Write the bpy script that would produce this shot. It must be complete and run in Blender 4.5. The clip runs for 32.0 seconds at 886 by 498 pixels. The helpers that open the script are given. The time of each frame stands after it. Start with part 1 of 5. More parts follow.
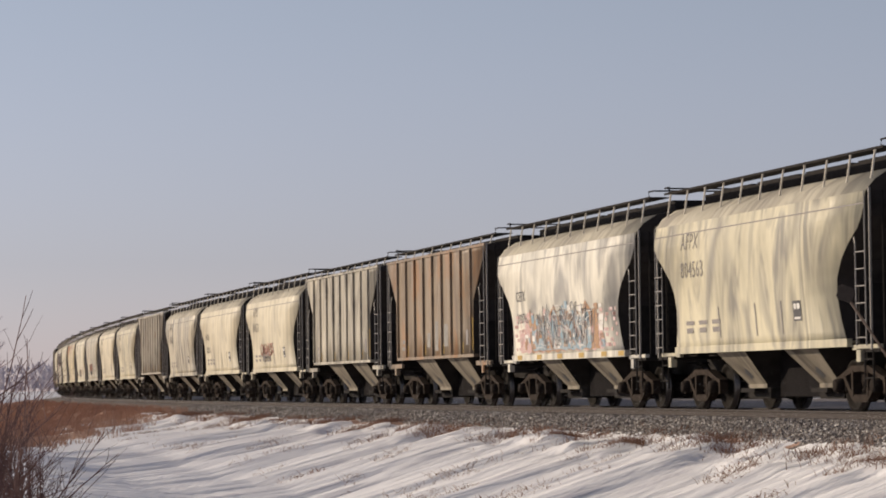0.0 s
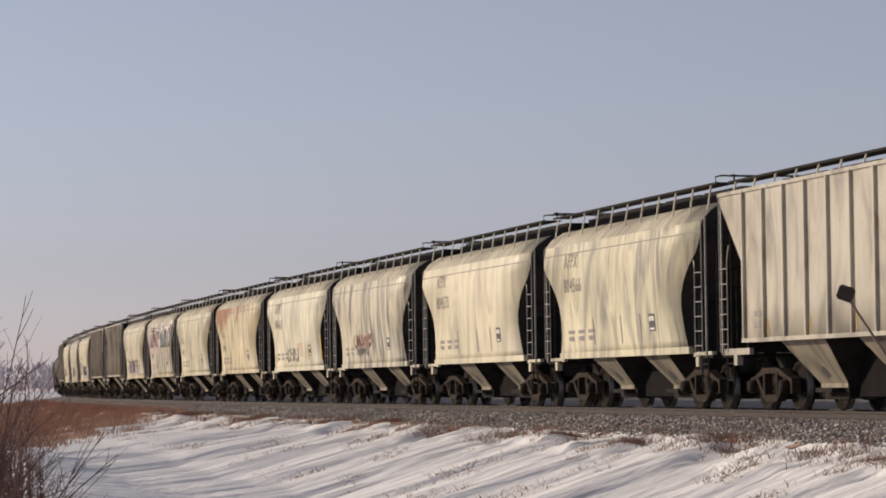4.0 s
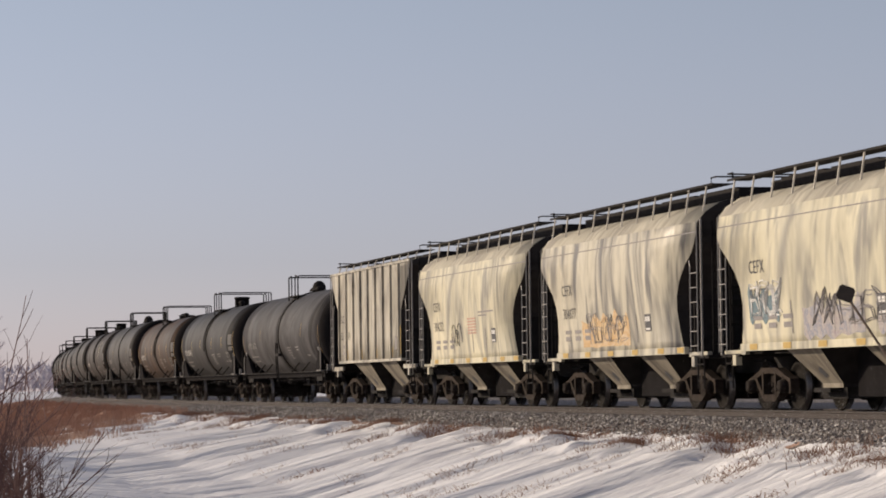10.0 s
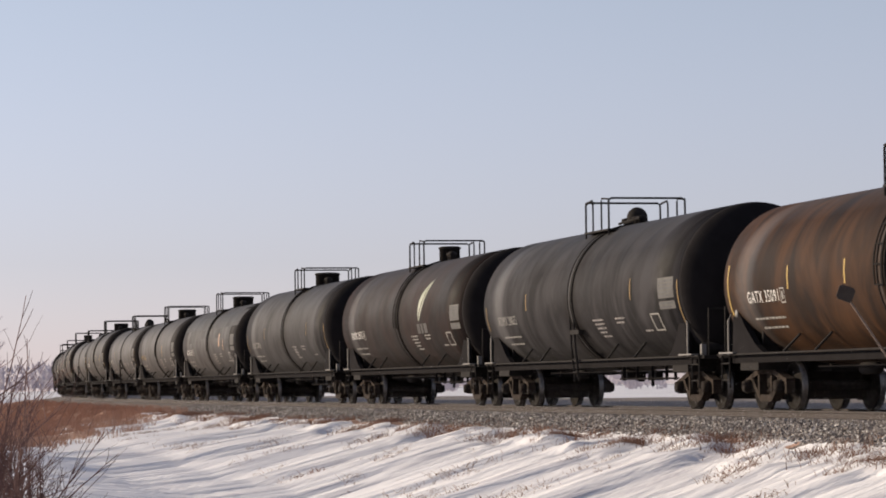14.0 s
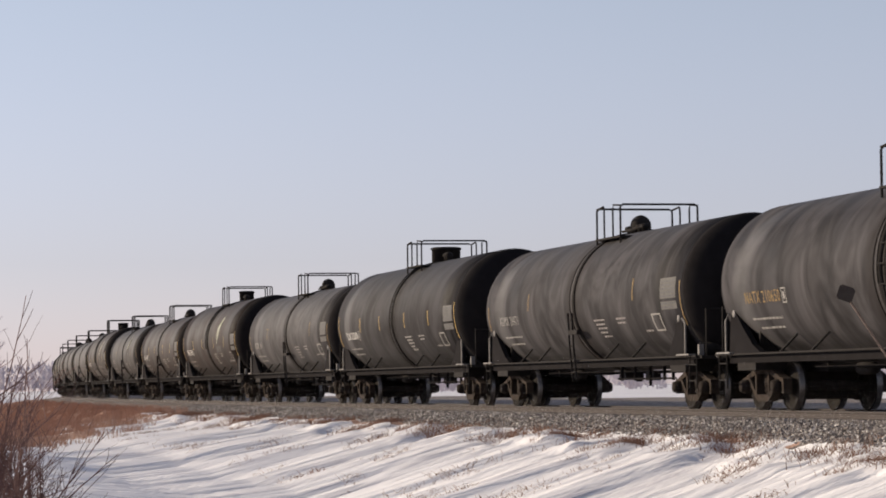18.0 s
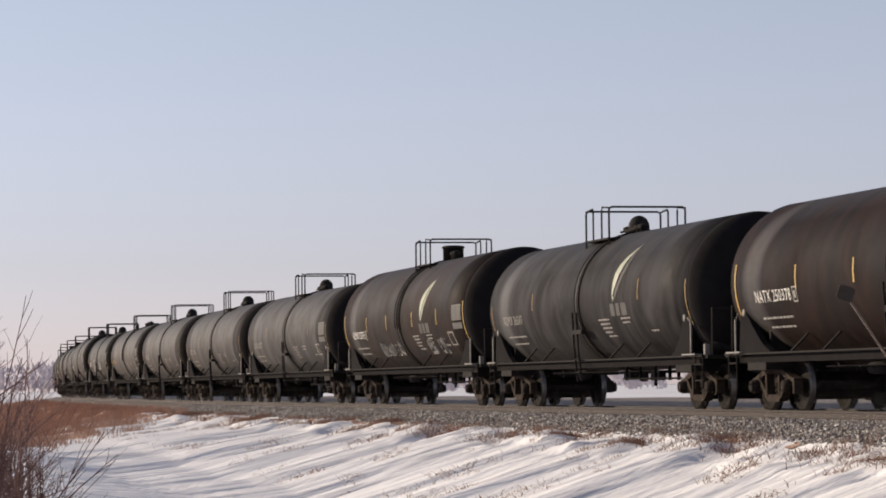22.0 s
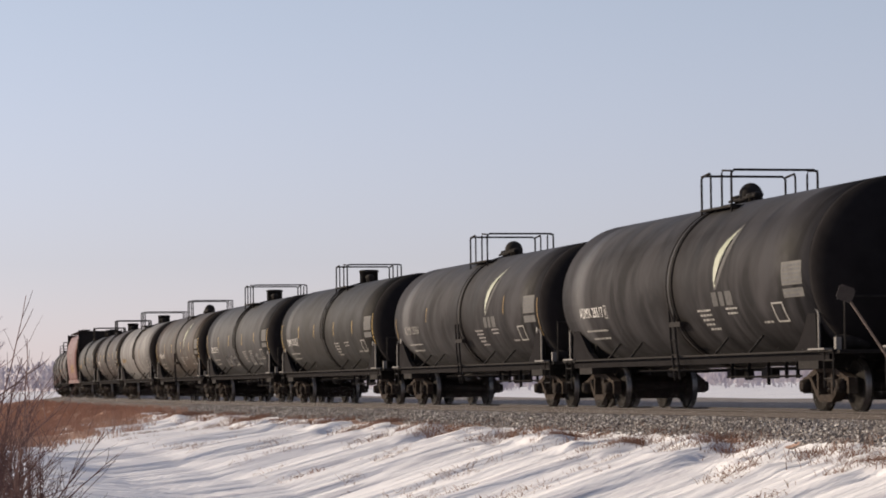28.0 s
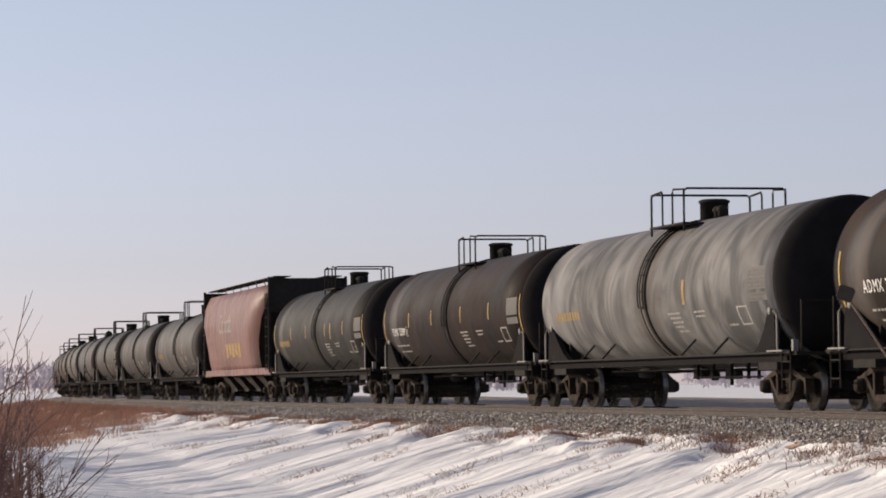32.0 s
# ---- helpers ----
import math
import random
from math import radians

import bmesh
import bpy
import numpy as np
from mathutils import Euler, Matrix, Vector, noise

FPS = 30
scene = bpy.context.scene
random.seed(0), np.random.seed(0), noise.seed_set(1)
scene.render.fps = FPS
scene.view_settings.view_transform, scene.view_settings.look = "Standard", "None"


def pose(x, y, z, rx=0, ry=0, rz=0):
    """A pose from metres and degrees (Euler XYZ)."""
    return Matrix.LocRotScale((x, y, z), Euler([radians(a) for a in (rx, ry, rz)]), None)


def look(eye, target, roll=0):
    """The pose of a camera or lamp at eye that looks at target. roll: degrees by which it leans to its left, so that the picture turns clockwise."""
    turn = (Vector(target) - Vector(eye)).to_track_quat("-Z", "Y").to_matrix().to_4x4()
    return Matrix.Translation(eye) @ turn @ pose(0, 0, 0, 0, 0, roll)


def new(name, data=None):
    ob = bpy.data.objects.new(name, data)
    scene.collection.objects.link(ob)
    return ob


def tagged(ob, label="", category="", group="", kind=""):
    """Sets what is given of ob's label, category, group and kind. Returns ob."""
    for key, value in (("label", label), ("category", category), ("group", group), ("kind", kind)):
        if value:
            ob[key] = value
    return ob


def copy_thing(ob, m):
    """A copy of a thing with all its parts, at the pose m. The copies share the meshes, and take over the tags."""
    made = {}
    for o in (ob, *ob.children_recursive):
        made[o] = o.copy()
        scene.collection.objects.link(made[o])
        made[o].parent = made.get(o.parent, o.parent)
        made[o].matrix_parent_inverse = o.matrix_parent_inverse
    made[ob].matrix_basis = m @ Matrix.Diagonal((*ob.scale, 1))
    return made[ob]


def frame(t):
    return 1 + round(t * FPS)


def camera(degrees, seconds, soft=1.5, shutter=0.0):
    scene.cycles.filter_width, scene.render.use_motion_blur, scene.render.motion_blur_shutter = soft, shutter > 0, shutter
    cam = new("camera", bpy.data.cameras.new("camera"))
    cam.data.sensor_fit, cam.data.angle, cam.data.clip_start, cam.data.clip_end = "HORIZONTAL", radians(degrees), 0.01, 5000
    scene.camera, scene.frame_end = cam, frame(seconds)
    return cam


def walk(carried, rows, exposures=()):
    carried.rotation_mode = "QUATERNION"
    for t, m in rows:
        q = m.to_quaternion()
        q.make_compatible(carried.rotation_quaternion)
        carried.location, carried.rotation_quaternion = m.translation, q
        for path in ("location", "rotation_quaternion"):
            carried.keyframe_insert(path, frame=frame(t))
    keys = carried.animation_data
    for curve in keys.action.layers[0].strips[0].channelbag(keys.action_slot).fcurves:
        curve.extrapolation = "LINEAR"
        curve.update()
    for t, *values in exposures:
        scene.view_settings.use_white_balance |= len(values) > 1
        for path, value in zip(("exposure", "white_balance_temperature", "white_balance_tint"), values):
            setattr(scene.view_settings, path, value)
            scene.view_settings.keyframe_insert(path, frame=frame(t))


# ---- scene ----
# ---- camera: a still tripod beside the line, long lens ----
cam = camera(17.474, 32.0, soft=1.8, shutter=0.05)
EYE = (0.0, 0.0, 0.538)
SIGHT = look(EYE, (0.0, 100.0, 0.538 + 100.0 * math.tan(radians(2.718))), -0.704)
walk(cam, [(0.0, SIGHT), (32.0, SIGHT)], exposures=[(0.0, 0.0), (8.0, 0.0), (10.0, 0.04), (11.0, 0.19), (12.0, 0.33), (13.5, 0.4), (32.0, 0.4)])

# ---- light: low winter sun and a hazy clear sky ----
SUN_EL, SUN_AZ = 16.0, -68.0      # degrees; azimuth from +y towards +x
world = bpy.data.worlds.new("sky")
scene.world = world
world.use_nodes = True
wn = world.node_tree
sky = wn.nodes.new("ShaderNodeTexSky")
sky.sky_type, sky.sun_disc = "NISHITA", False
sky.sun_elevation, sky.sun_rotation = radians(SUN_EL), radians(SUN_AZ % 360)
sky.altitude, sky.air_density, sky.dust_density, sky.ozone_density = 200, 1.0, 0.15, 5.0
wn.nodes["Background"].inputs["Strength"].default_value = 0.096
tint = wn.nodes.new("ShaderNodeMix")
tint.data_type, tint.blend_type = "RGBA", "MULTIPLY"
tint.inputs["Factor"].default_value, tint.inputs["B"].default_value = 1.0, (1.13, 1.0, 1.05, 1.0)
sky_at, sky_sep, sky_ramp = wn.nodes.new("ShaderNodeTexCoord"), wn.nodes.new("ShaderNodeSeparateXYZ"), wn.nodes.new("ShaderNodeValToRGB")
sky_ramp.color_ramp.elements[0].position, sky_ramp.color_ramp.elements[0].color = 0.0, (1.20, 1.0, 1.11, 1.0)
sky_ramp.color_ramp.elements[1].position, sky_ramp.color_ramp.elements[1].color = 0.13, (1.06, 1.0, 1.045, 1.0)
wn.links.new(sky_at.outputs["Generated"], sky_sep.inputs[0])
wn.links.new(sky_sep.outputs["Z"], sky_ramp.inputs["Fac"])
wn.links.new(sky_ramp.outputs["Color"], tint.inputs["B"])
haze = wn.nodes.new("ShaderNodeHueSaturation")
haze.inputs["Saturation"].default_value = 0.45
wn.links.new(sky.outputs["Color"], haze.inputs["Color"])
wn.links.new(haze.outputs["Color"], tint.inputs["A"])
wn.links.new(tint.outputs["Result"], wn.nodes["Background"].inputs["Color"])
sun = new("sun", bpy.data.lights.new("sun", "SUN"))
sun.data.energy, sun.data.angle, sun.data.color = 4.1, radians(0.6), (1.0, 0.82, 0.62)
SUN_DIR = Vector((math.sin(radians(SUN_AZ)) * math.cos(radians(SUN_EL)), math.cos(radians(SUN_AZ)) * math.cos(radians(SUN_EL)), math.sin(radians(SUN_EL))))
sun.matrix_world = look(SUN_DIR * 50, (0, 0, 0))

# ---- the line: straight past the camera, then a wide curve ----
TH0, S1, KAPPA, X0, Y0 = -0.23285, 42.454, 0.53455e-3, 7.868, 51.3
SPEED, SLOWING = 23.571, 0.04242
ARC_END = 1300.0


def track(s, lat=0.0):
    """Place and heading at s metres along the line, away from the camera; lat is to the camera's side."""
    a, b = min(s, S1), min(max(s - S1, 0.0), ARC_END)
    x, y, th = X0 + a * math.sin(TH0), Y0 + a * math.cos(TH0), TH0 + KAPPA * b
    if b > 0:
        x += (math.cos(TH0) - math.cos(th)) / KAPPA
        y += (math.sin(th) - math.sin(TH0)) / KAPPA
    rest = s - S1 - ARC_END
    if rest > 0:
        x, y = x + rest * math.sin(th), y + rest * math.cos(th)
    return x - math.cos(th) * lat, y + math.sin(th) * lat, th


def travelled(t):
    return SPEED * t - SLOWING * max(t - 14.0, 0.0) ** 2 / 2


# ---- materials ----
def shader(name, rough=0.6, metal=0.0, gloss=0.5):
    m = bpy.data.materials.new(name)
    m.use_nodes = True
    b = m.node_tree.nodes["Principled BSDF"]
    b.inputs["Roughness"].default_value, b.inputs["Metallic"].default_value = rough, metal
    b.inputs["Specular IOR Level"].default_value = gloss
    return m, m.node_tree, b


def noise_tex(nt, scale, detail=4.0, stretch=(1, 1, 1), coord="Object", rough=0.55, spread=0.0, seed=0.0):
    tc, mp, n = nt.nodes.new("ShaderNodeTexCoord"), nt.nodes.new("ShaderNodeMapping"), nt.nodes.new("ShaderNodeTexNoise")
    mp.inputs["Scale"].default_value = stretch
    mp.inputs["Location"].default_value = (seed * 3.7, seed * 1.3, seed * 2.1)
    n.inputs["Scale"].default_value, n.inputs["Detail"].default_value, n.inputs["Roughness"].default_value = scale, detail, rough
    n.inputs["Distortion"].default_value = spread
    nt.links.new(tc.outputs[coord], mp.inputs["Vector"])
    nt.links.new(mp.outputs["Vector"], n.inputs["Vector"])
    return n.outputs["Fac"]


def ramp(nt, fac, *stops):
    r = nt.nodes.new("ShaderNodeValToRGB")
    el = r.color_ramp.elements
    while len(el) < len(stops):
        el.new(0.5)
    for e, (pos, col) in zip(el, stops):
        e.position = pos
        e.color = (*col, 1.0) if len(col) == 3 else col
    nt.links.new(fac, r.inputs["Fac"])
    return r.outputs["Color"]


def mix(nt, fac, a, b, kind="MIX"):
    m = nt.nodes.new("ShaderNodeMix")
    m.data_type, m.blend_type = "RGBA", kind
    for sock, v in ((m.inputs["Factor"], fac), (m.inputs["A"], a), (m.inputs["B"], b)):
        if isinstance(v, (int, float)):
            sock.default_value = v
        elif isinstance(v, tuple):
            sock.default_value = (*v, 1.0)
        else:
            nt.links.new(v, sock)
    return m.outputs["Result"]


def bump(nt, b, height, strength=0.3, dist=0.02):
    n = nt.nodes.new("ShaderNodeBump")
    n.inputs["Strength"].default_value, n.inputs["Distance"].default_value = strength, dist
    nt.links.new(height, n.inputs["Height"])
    nt.links.new(n.outputs["Normal"], b.inputs["Normal"])


def two_tone(name, dark, light, scale=8.0, rough=0.7, metal=0.0, relief=0.25, dist=0.01, stretch=(1, 1, 1), gloss=0.3):
    m, nt, b = shader(name, rough, metal, gloss)
    f = noise_tex(nt, scale, 5, stretch)
    g = noise_tex(nt, scale * 0.13, 3, stretch)
    c = mix(nt, g, ramp(nt, f, (0.35, dark), (0.65, light)), tuple(v * 0.75 for v in light))
    nt.links.new(c, b.inputs["Base Color"])
    bump(nt, b, f, relief, dist)
    return m


def car_paint(name, base, streak, amount=0.5, rust=0.0, rough=0.5, around=False, seed=0.0, rust_col=(0.30, 0.12, 0.04), high_rust=False):
    """Weathered paint: soot streaks down the side (or round the tank), grime and rust patches."""
    m, nt, b = shader(name, rough, 0.0, 0.12 if around else 0.3)
    if around:
        st, st2 = (0.85, 0.10, 0.10), (1.5, 0.35, 0.35)
    else:
        st, st2 = (0.75, 0.3, 0.26), (1.1, 0.6, 0.34)
    wide = noise_tex(nt, 1.15, 2, st, spread=1.6 if around else 2.2, seed=seed)
    fine = noise_tex(nt, 2.2 if around else 2.6, 2 if around else 3, st2, spread=1.2 if around else 1.0, seed=seed + 5)
    patch = noise_tex(nt, 0.45, 5, (1, 1, 1), seed=seed + 9)
    w = ramp(nt, wide, (0.43, (0, 0, 0)), (0.66, (amount,) * 3))
    c = mix(nt, w, base, streak)
    f = ramp(nt, fine, (0.45, (0, 0, 0)), (0.75, (amount * 0.3,) * 3))
    c = mix(nt, f, c, streak)
    lo, hi = (0.66, 1.25) if around else (0.82, 1.08)
    p = ramp(nt, patch, (0.35, (lo,) * 3), (0.7, (hi,) * 3))
    c = mix(nt, 1.0, c, p, "MULTIPLY")
    if around:
        tc, sep = nt.nodes.new("ShaderNodeTexCoord"), nt.nodes.new("ShaderNodeSeparateXYZ")
        nt.links.new(tc.outputs["Object"], sep.inputs[0])
        dist = nt.nodes.new("ShaderNodeMath")
        dist.operation = "ABSOLUTE"
        nt.links.new(sep.outputs["X"], dist.inputs[0])
        wob = nt.nodes.new("ShaderNodeMath")
        wob.operation = "MULTIPLY_ADD"
        nt.links.new(noise_tex(nt, 1.4, 4, (1, 0.5, 0.5), seed=seed + 4), wob.inputs[0])
        wob.inputs[1].default_value = 1.6
        nt.links.new(dist.outputs["Value"], wob.inputs[2])
        c = mix(nt, ramp(nt, wob.outputs["Value"], (0.75, (0.75, 0.75, 0.75)), (1.0, (0.0, 0.0, 0.0))), c, tuple(v * 0.6 for v in streak))
    if rust > 0:
        rn = noise_tex(nt, 1.1, 7, (1, 1, 0.5) if not around else (1, 0.5, 0.5), rough=0.7, seed=seed + 2)
        if high_rust:
            tc, sep = nt.nodes.new("ShaderNodeTexCoord"), nt.nodes.new("ShaderNodeSeparateXYZ")
            nt.links.new(tc.outputs["Object"], sep.inputs[0])
            up = nt.nodes.new("ShaderNodeMapRange")
            up.inputs["From Min"].default_value, up.inputs["From Max"].default_value = 2.3, 3.6
            up.inputs["To Min"].default_value, up.inputs["To Max"].default_value = -0.26, 0.02
            nt.links.new(sep.outputs["Z"], up.inputs["Value"])
            ad = nt.nodes.new("ShaderNodeMath")
            ad.operation = "ADD"
            nt.links.new(rn, ad.inputs[0]); nt.links.new(up.outputs["Result"], ad.inputs[1])
            lead = nt.nodes.new("ShaderNodeMath")
            lead.operation, lead.inputs[1].default_value = "MULTIPLY_ADD", -0.022
            nt.links.new(sep.outputs["X"], lead.inputs[0]); nt.links.new(ad.outputs["Value"], lead.inputs[2])
            rn = lead.outputs["Value"]
        rr = ramp(nt, rn, (0.66 - 0.25 * rust, (0, 0, 0)), (0.76 - 0.2 * rust, (0.96, 0.96, 0.96)))
        c = mix(nt, rr, c, rust_col)
    nt.links.new(c, b.inputs["Base Color"])
    rg = ramp(nt, fine, (0.3, (rough - 0.1,) * 3), (0.8, (min(rough + 0.25, 1),) * 3))
    nt.links.new(rg, b.inputs["Roughness"])
    bump(nt, b, wide, 0.25 if not around else 0.12, 0.03)
    return m


def tank_paint(name, base, streak, seed):
    """Sooty tank paint: soft wavy bands that run round the shell, blotches, drips and spilt grime about the middle."""
    m, nt, b = shader(name, 0.6, 0.0, 0.08)
    band = noise_tex(nt, 1.0, 3, (0.95, 0.30, 0.42), spread=1.5, seed=seed)
    drip = noise_tex(nt, 1.0, 3, (2.4, 0.6, 0.55), spread=1.0, rough=0.6, seed=seed + 5)
    blot = noise_tex(nt, 0.8, 7, (1, 1, 1), rough=0.62, seed=seed + 9)
    wide = noise_tex(nt, 0.22, 2, (1, 1, 1), seed=seed + 14)
    c = mix(nt, ramp(nt, band, (0.38, (0, 0, 0)), (0.62, (0.9, 0.9, 0.9))), base, streak)
    c = mix(nt, ramp(nt, drip, (0.54, (0, 0, 0)), (0.78, (0.45, 0.45, 0.45))), c, streak)
    c = mix(nt, 1.0, c, ramp(nt, blot, (0.30, (0.72,) * 3), (0.72, (1.28,) * 3)), "MULTIPLY")
    c = mix(nt, 1.0, c, ramp(nt, wide, (0.3, (0.85,) * 3), (0.7, (1.15,) * 3)), "MULTIPLY")
    tc, sep = nt.nodes.new("ShaderNodeTexCoord"), nt.nodes.new("ShaderNodeSeparateXYZ")
    nt.links.new(tc.outputs["Object"], sep.inputs[0])
    dist = nt.nodes.new("ShaderNodeMath")
    dist.operation = "ABSOLUTE"
    nt.links.new(sep.outputs["X"], dist.inputs[0])
    wob = nt.nodes.new("ShaderNodeMath")
    wob.operation = "MULTIPLY_ADD"
    nt.links.new(noise_tex(nt, 1.4, 4, (1, 0.5, 0.5), seed=seed + 4), wob.inputs[0])
    wob.inputs[1].default_value = 0.9
    near = nt.nodes.new("ShaderNodeMath")
    near.operation = "MULTIPLY"
    near.inputs[1].default_value = 0.42
    nt.links.new(dist.outputs["Value"], near.inputs[0])
    nt.links.new(near.outputs["Value"], wob.inputs[2])
    c = mix(nt, ramp(nt, wob.outputs["Value"], (0.48, (0.9, 0.9, 0.9)), (0.90, (0.0, 0.0, 0.0))), c, tuple(v * f for v, f in zip(streak, (0.85, 0.7, 0.6))))
    nt.links.new(c, b.inputs["Base Color"])
    nt.links.new(ramp(nt, blot, (0.3, (0.55,) * 3), (0.75, (0.78,) * 3)), b.inputs["Roughness"])
    # dusty sheen at a glancing angle
    facing = nt.nodes.new("ShaderNodeLayerWeight")
    facing.inputs["Blend"].default_value = 0.5
    nt.links.new(ramp(nt, facing.outputs["Facing"], (0.77, (0.08, 0.08, 0.08)), (0.92, (0.42, 0.42, 0.42))), b.inputs["Specular IOR Level"])
    bump(nt, b, band, 0.12, 0.03)
    return m


STEEL_DARK = two_tone("black_grimy_steel", (0.012, 0.0108, 0.0105), (0.028, 0.025, 0.0238), 6, 0.8, gloss=0.10)
TRUCK = two_tone("rusty_cast_steel", (0.010, 0.0078, 0.007), (0.028, 0.022, 0.019), 7, 0.9, gloss=0.1)
WHEEL = two_tone("brown_wheel_steel", (0.009, 0.008, 0.007), (0.018, 0.015, 0.013), 9, 0.8, gloss=0.08)
TREAD = two_tone("polished_wheel_tread", (0.07, 0.066, 0.062), (0.14, 0.13, 0.125), 30, 0.35, 0.85)
RAIL = two_tone("rusty_rail_side", (0.035, 0.028, 0.027), (0.07, 0.057, 0.053), 12, 0.8)
RAIL_TOP = two_tone("worn_rail_head", (0.12, 0.11, 0.105), (0.20, 0.185, 0.175), 30, 0.45, 0.7)
CAST = two_tone("dusty_rusty_cast_frame", (0.014, 0.0105, 0.0086), (0.052, 0.0395, 0.032), 4, 0.85, gloss=0.1)
TIE = two_tone("creosoted_wood", (0.025, 0.02, 0.017), (0.08, 0.065, 0.055), 14, 0.9, stretch=(1, 4, 4))
# near-black stands for the shade on tank ends and under the cars
HEAD = two_tone("shade_black_paint", (0.009, 0.008, 0.0088), (0.017, 0.0155, 0.0165), 3, 0.9, gloss=0.05)
RAIL_GREY = two_tone("dull_grey_bar", (0.10, 0.095, 0.09), (0.22, 0.21, 0.20), 9, 0.6)
POST = two_tone("pale_bracket_paint", (0.52, 0.48, 0.40), (0.72, 0.67, 0.58), 5, 0.6)
GALV = two_tone("dull_galvanized_steel", (0.24, 0.23, 0.22), (0.38, 0.365, 0.345), 9, 0.55, 0.3)
WHITE_MARK = two_tone("faded_white_lettering", (0.60, 0.59, 0.56), (0.74, 0.73, 0.70), 5, 0.6, relief=0.0)
DIM_MARK = two_tone("dim_grey_emblem_paint", (0.022, 0.022, 0.022), (0.085, 0.082, 0.08), 12, 0.7)
PALE_MARK = two_tone("worn_pale_lettering", (0.18, 0.175, 0.165), (0.34, 0.33, 0.31), 9, 0.7)
PLATE_MARK = two_tone("weathered_white_plate", (0.055, 0.053, 0.049), (0.12, 0.116, 0.108), 5, 0.7)
GREY_MARK = two_tone("faded_grey_lettering", (0.16, 0.15, 0.15), (0.30, 0.28, 0.27), 9, 0.7)
FADED_MARK = two_tone("ghosted_grey_lettering", (0.12, 0.115, 0.115), (0.26, 0.245, 0.225), 3, 0.7, relief=0.0)
DARK_MARK = two_tone("faded_black_lettering", (0.045, 0.045, 0.052), (0.10, 0.10, 0.105), 4, 0.7, relief=0.0)
RED_MARK = two_tone("faded_red_paint_mark", (0.42, 0.22, 0.18), (0.52, 0.34, 0.28), 5, 0.7)
GOLD_MARK = two_tone("faded_gold_lettering", (0.13, 0.085, 0.04), (0.33, 0.22, 0.08), 7, 0.7)
YELLOW_MARK = two_tone("yellow_reflective_tape", (0.40, 0.26, 0.06), (0.52, 0.36, 0.10), 9, 0.5)
LEAF_PAINT = two_tone("pale_green_leaf_paint", (0.24, 0.28, 0.14), (0.46, 0.47, 0.39), 1.6, 0.5)
BARK = two_tone("brown_twig_bark", (0.105, 0.060, 0.053), (0.235, 0.138, 0.118), 25, 0.9)
DRY_GRASS = two_tone("dry_brown_grass", (0.30, 0.16, 0.105), (0.64, 0.41, 0.295), 3.0, 0.9)
DRY_WEED = two_tone("dark_dry_weeds", (0.16, 0.088, 0.060), (0.38, 0.225, 0.155), 4.0, 0.9)
# pale lilac grey: distance haze is put into the twig colour
FAR_TREE = two_tone("haze_grey_twigs", (0.46, 0.42, 0.47), (0.62, 0.57, 0.62), 0.4, 1.0)


def gravel_material():
    m, nt, b = shader("grey_ballast_stone", 0.75)
    g = nt.nodes.new("ShaderNodeNewGeometry")
    c = ramp(nt, g.outputs["Random Per Island"], (0.0, (0.11, 0.095, 0.088)), (0.45, (0.24, 0.212, 0.195)), (0.8, (0.42, 0.385, 0.355)), (1.0, (0.80, 0.77, 0.72)))
    n = noise_tex(nt, 30, 4)
    c = mix(nt, 1.0, c, ramp(nt, n, (0.3, (0.7, 0.7, 0.7)), (0.7, (1.1, 1.1, 1.1))), "MULTIPLY")
    nt.links.new(c, b.inputs["Base Color"])
    bump(nt, b, n, 0.4, 0.01)
    return m


GRAVEL = gravel_material()
ROOF = car_paint("dirty_roof_paint", (0.48, 0.45, 0.36), (0.22, 0.205, 0.18), 0.8, rough=0.75, seed=21)


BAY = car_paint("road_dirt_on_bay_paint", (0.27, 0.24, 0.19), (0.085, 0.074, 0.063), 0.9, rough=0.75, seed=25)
# dark colour stands for shade on hopper ends and bay slopes
END = two_tone("shaded_end_paint", (0.022, 0.019, 0.0185), (0.052, 0.046, 0.044), 3, 0.85, gloss=0.1)


# ---- mesh helpers ----
def box(bm, x0, x1, y0, y1, z0, z1):
    v = [bm.verts.new(p) for p in ((x0, y0, z0), (x1, y0, z0), (x1, y1, z0), (x0, y1, z0), (x0, y0, z1), (x1, y0, z1), (x1, y1, z1), (x0, y1, z1))]
    for f in ((3, 2, 1, 0), (4, 5, 6, 7), (0, 1, 5, 4), (1, 2, 6, 5), (2, 3, 7, 6), (3, 0, 4, 7)):
        bm.faces.new([v[i] for i in f])


def tube(bm, points, r, sides=6, r_end=None, cap=True):
    """A round bar along points."""
    rings, n = [], len(points)
    pts = [Vector(p) for p in points]
    for i, p in enumerate(pts):
        d = (pts[min(i + 1, n - 1)] - pts[max(i - 1, 0)]).normalized()
        a = d.orthogonal().normalized() if abs(d.z) > 0.9 else d.cross(Vector((0, 0, 1))).normalized()
        b = d.cross(a)
        rr = r if r_end is None else r + (r_end - r) * i / (n - 1)
        rings.append([bm.verts.new(p + (a * math.cos(k * math.tau / sides) + b * math.sin(k * math.tau / sides)) * rr) for k in range(sides)])
    for q, w in zip(rings, rings[1:]):
        for k in range(sides):
            bm.faces.new((q[k], q[(k + 1) % sides], w[(k + 1) % sides], w[k]))
    if cap:
        bm.faces.new(rings[0][::-1])
        bm.faces.new(rings[-1])


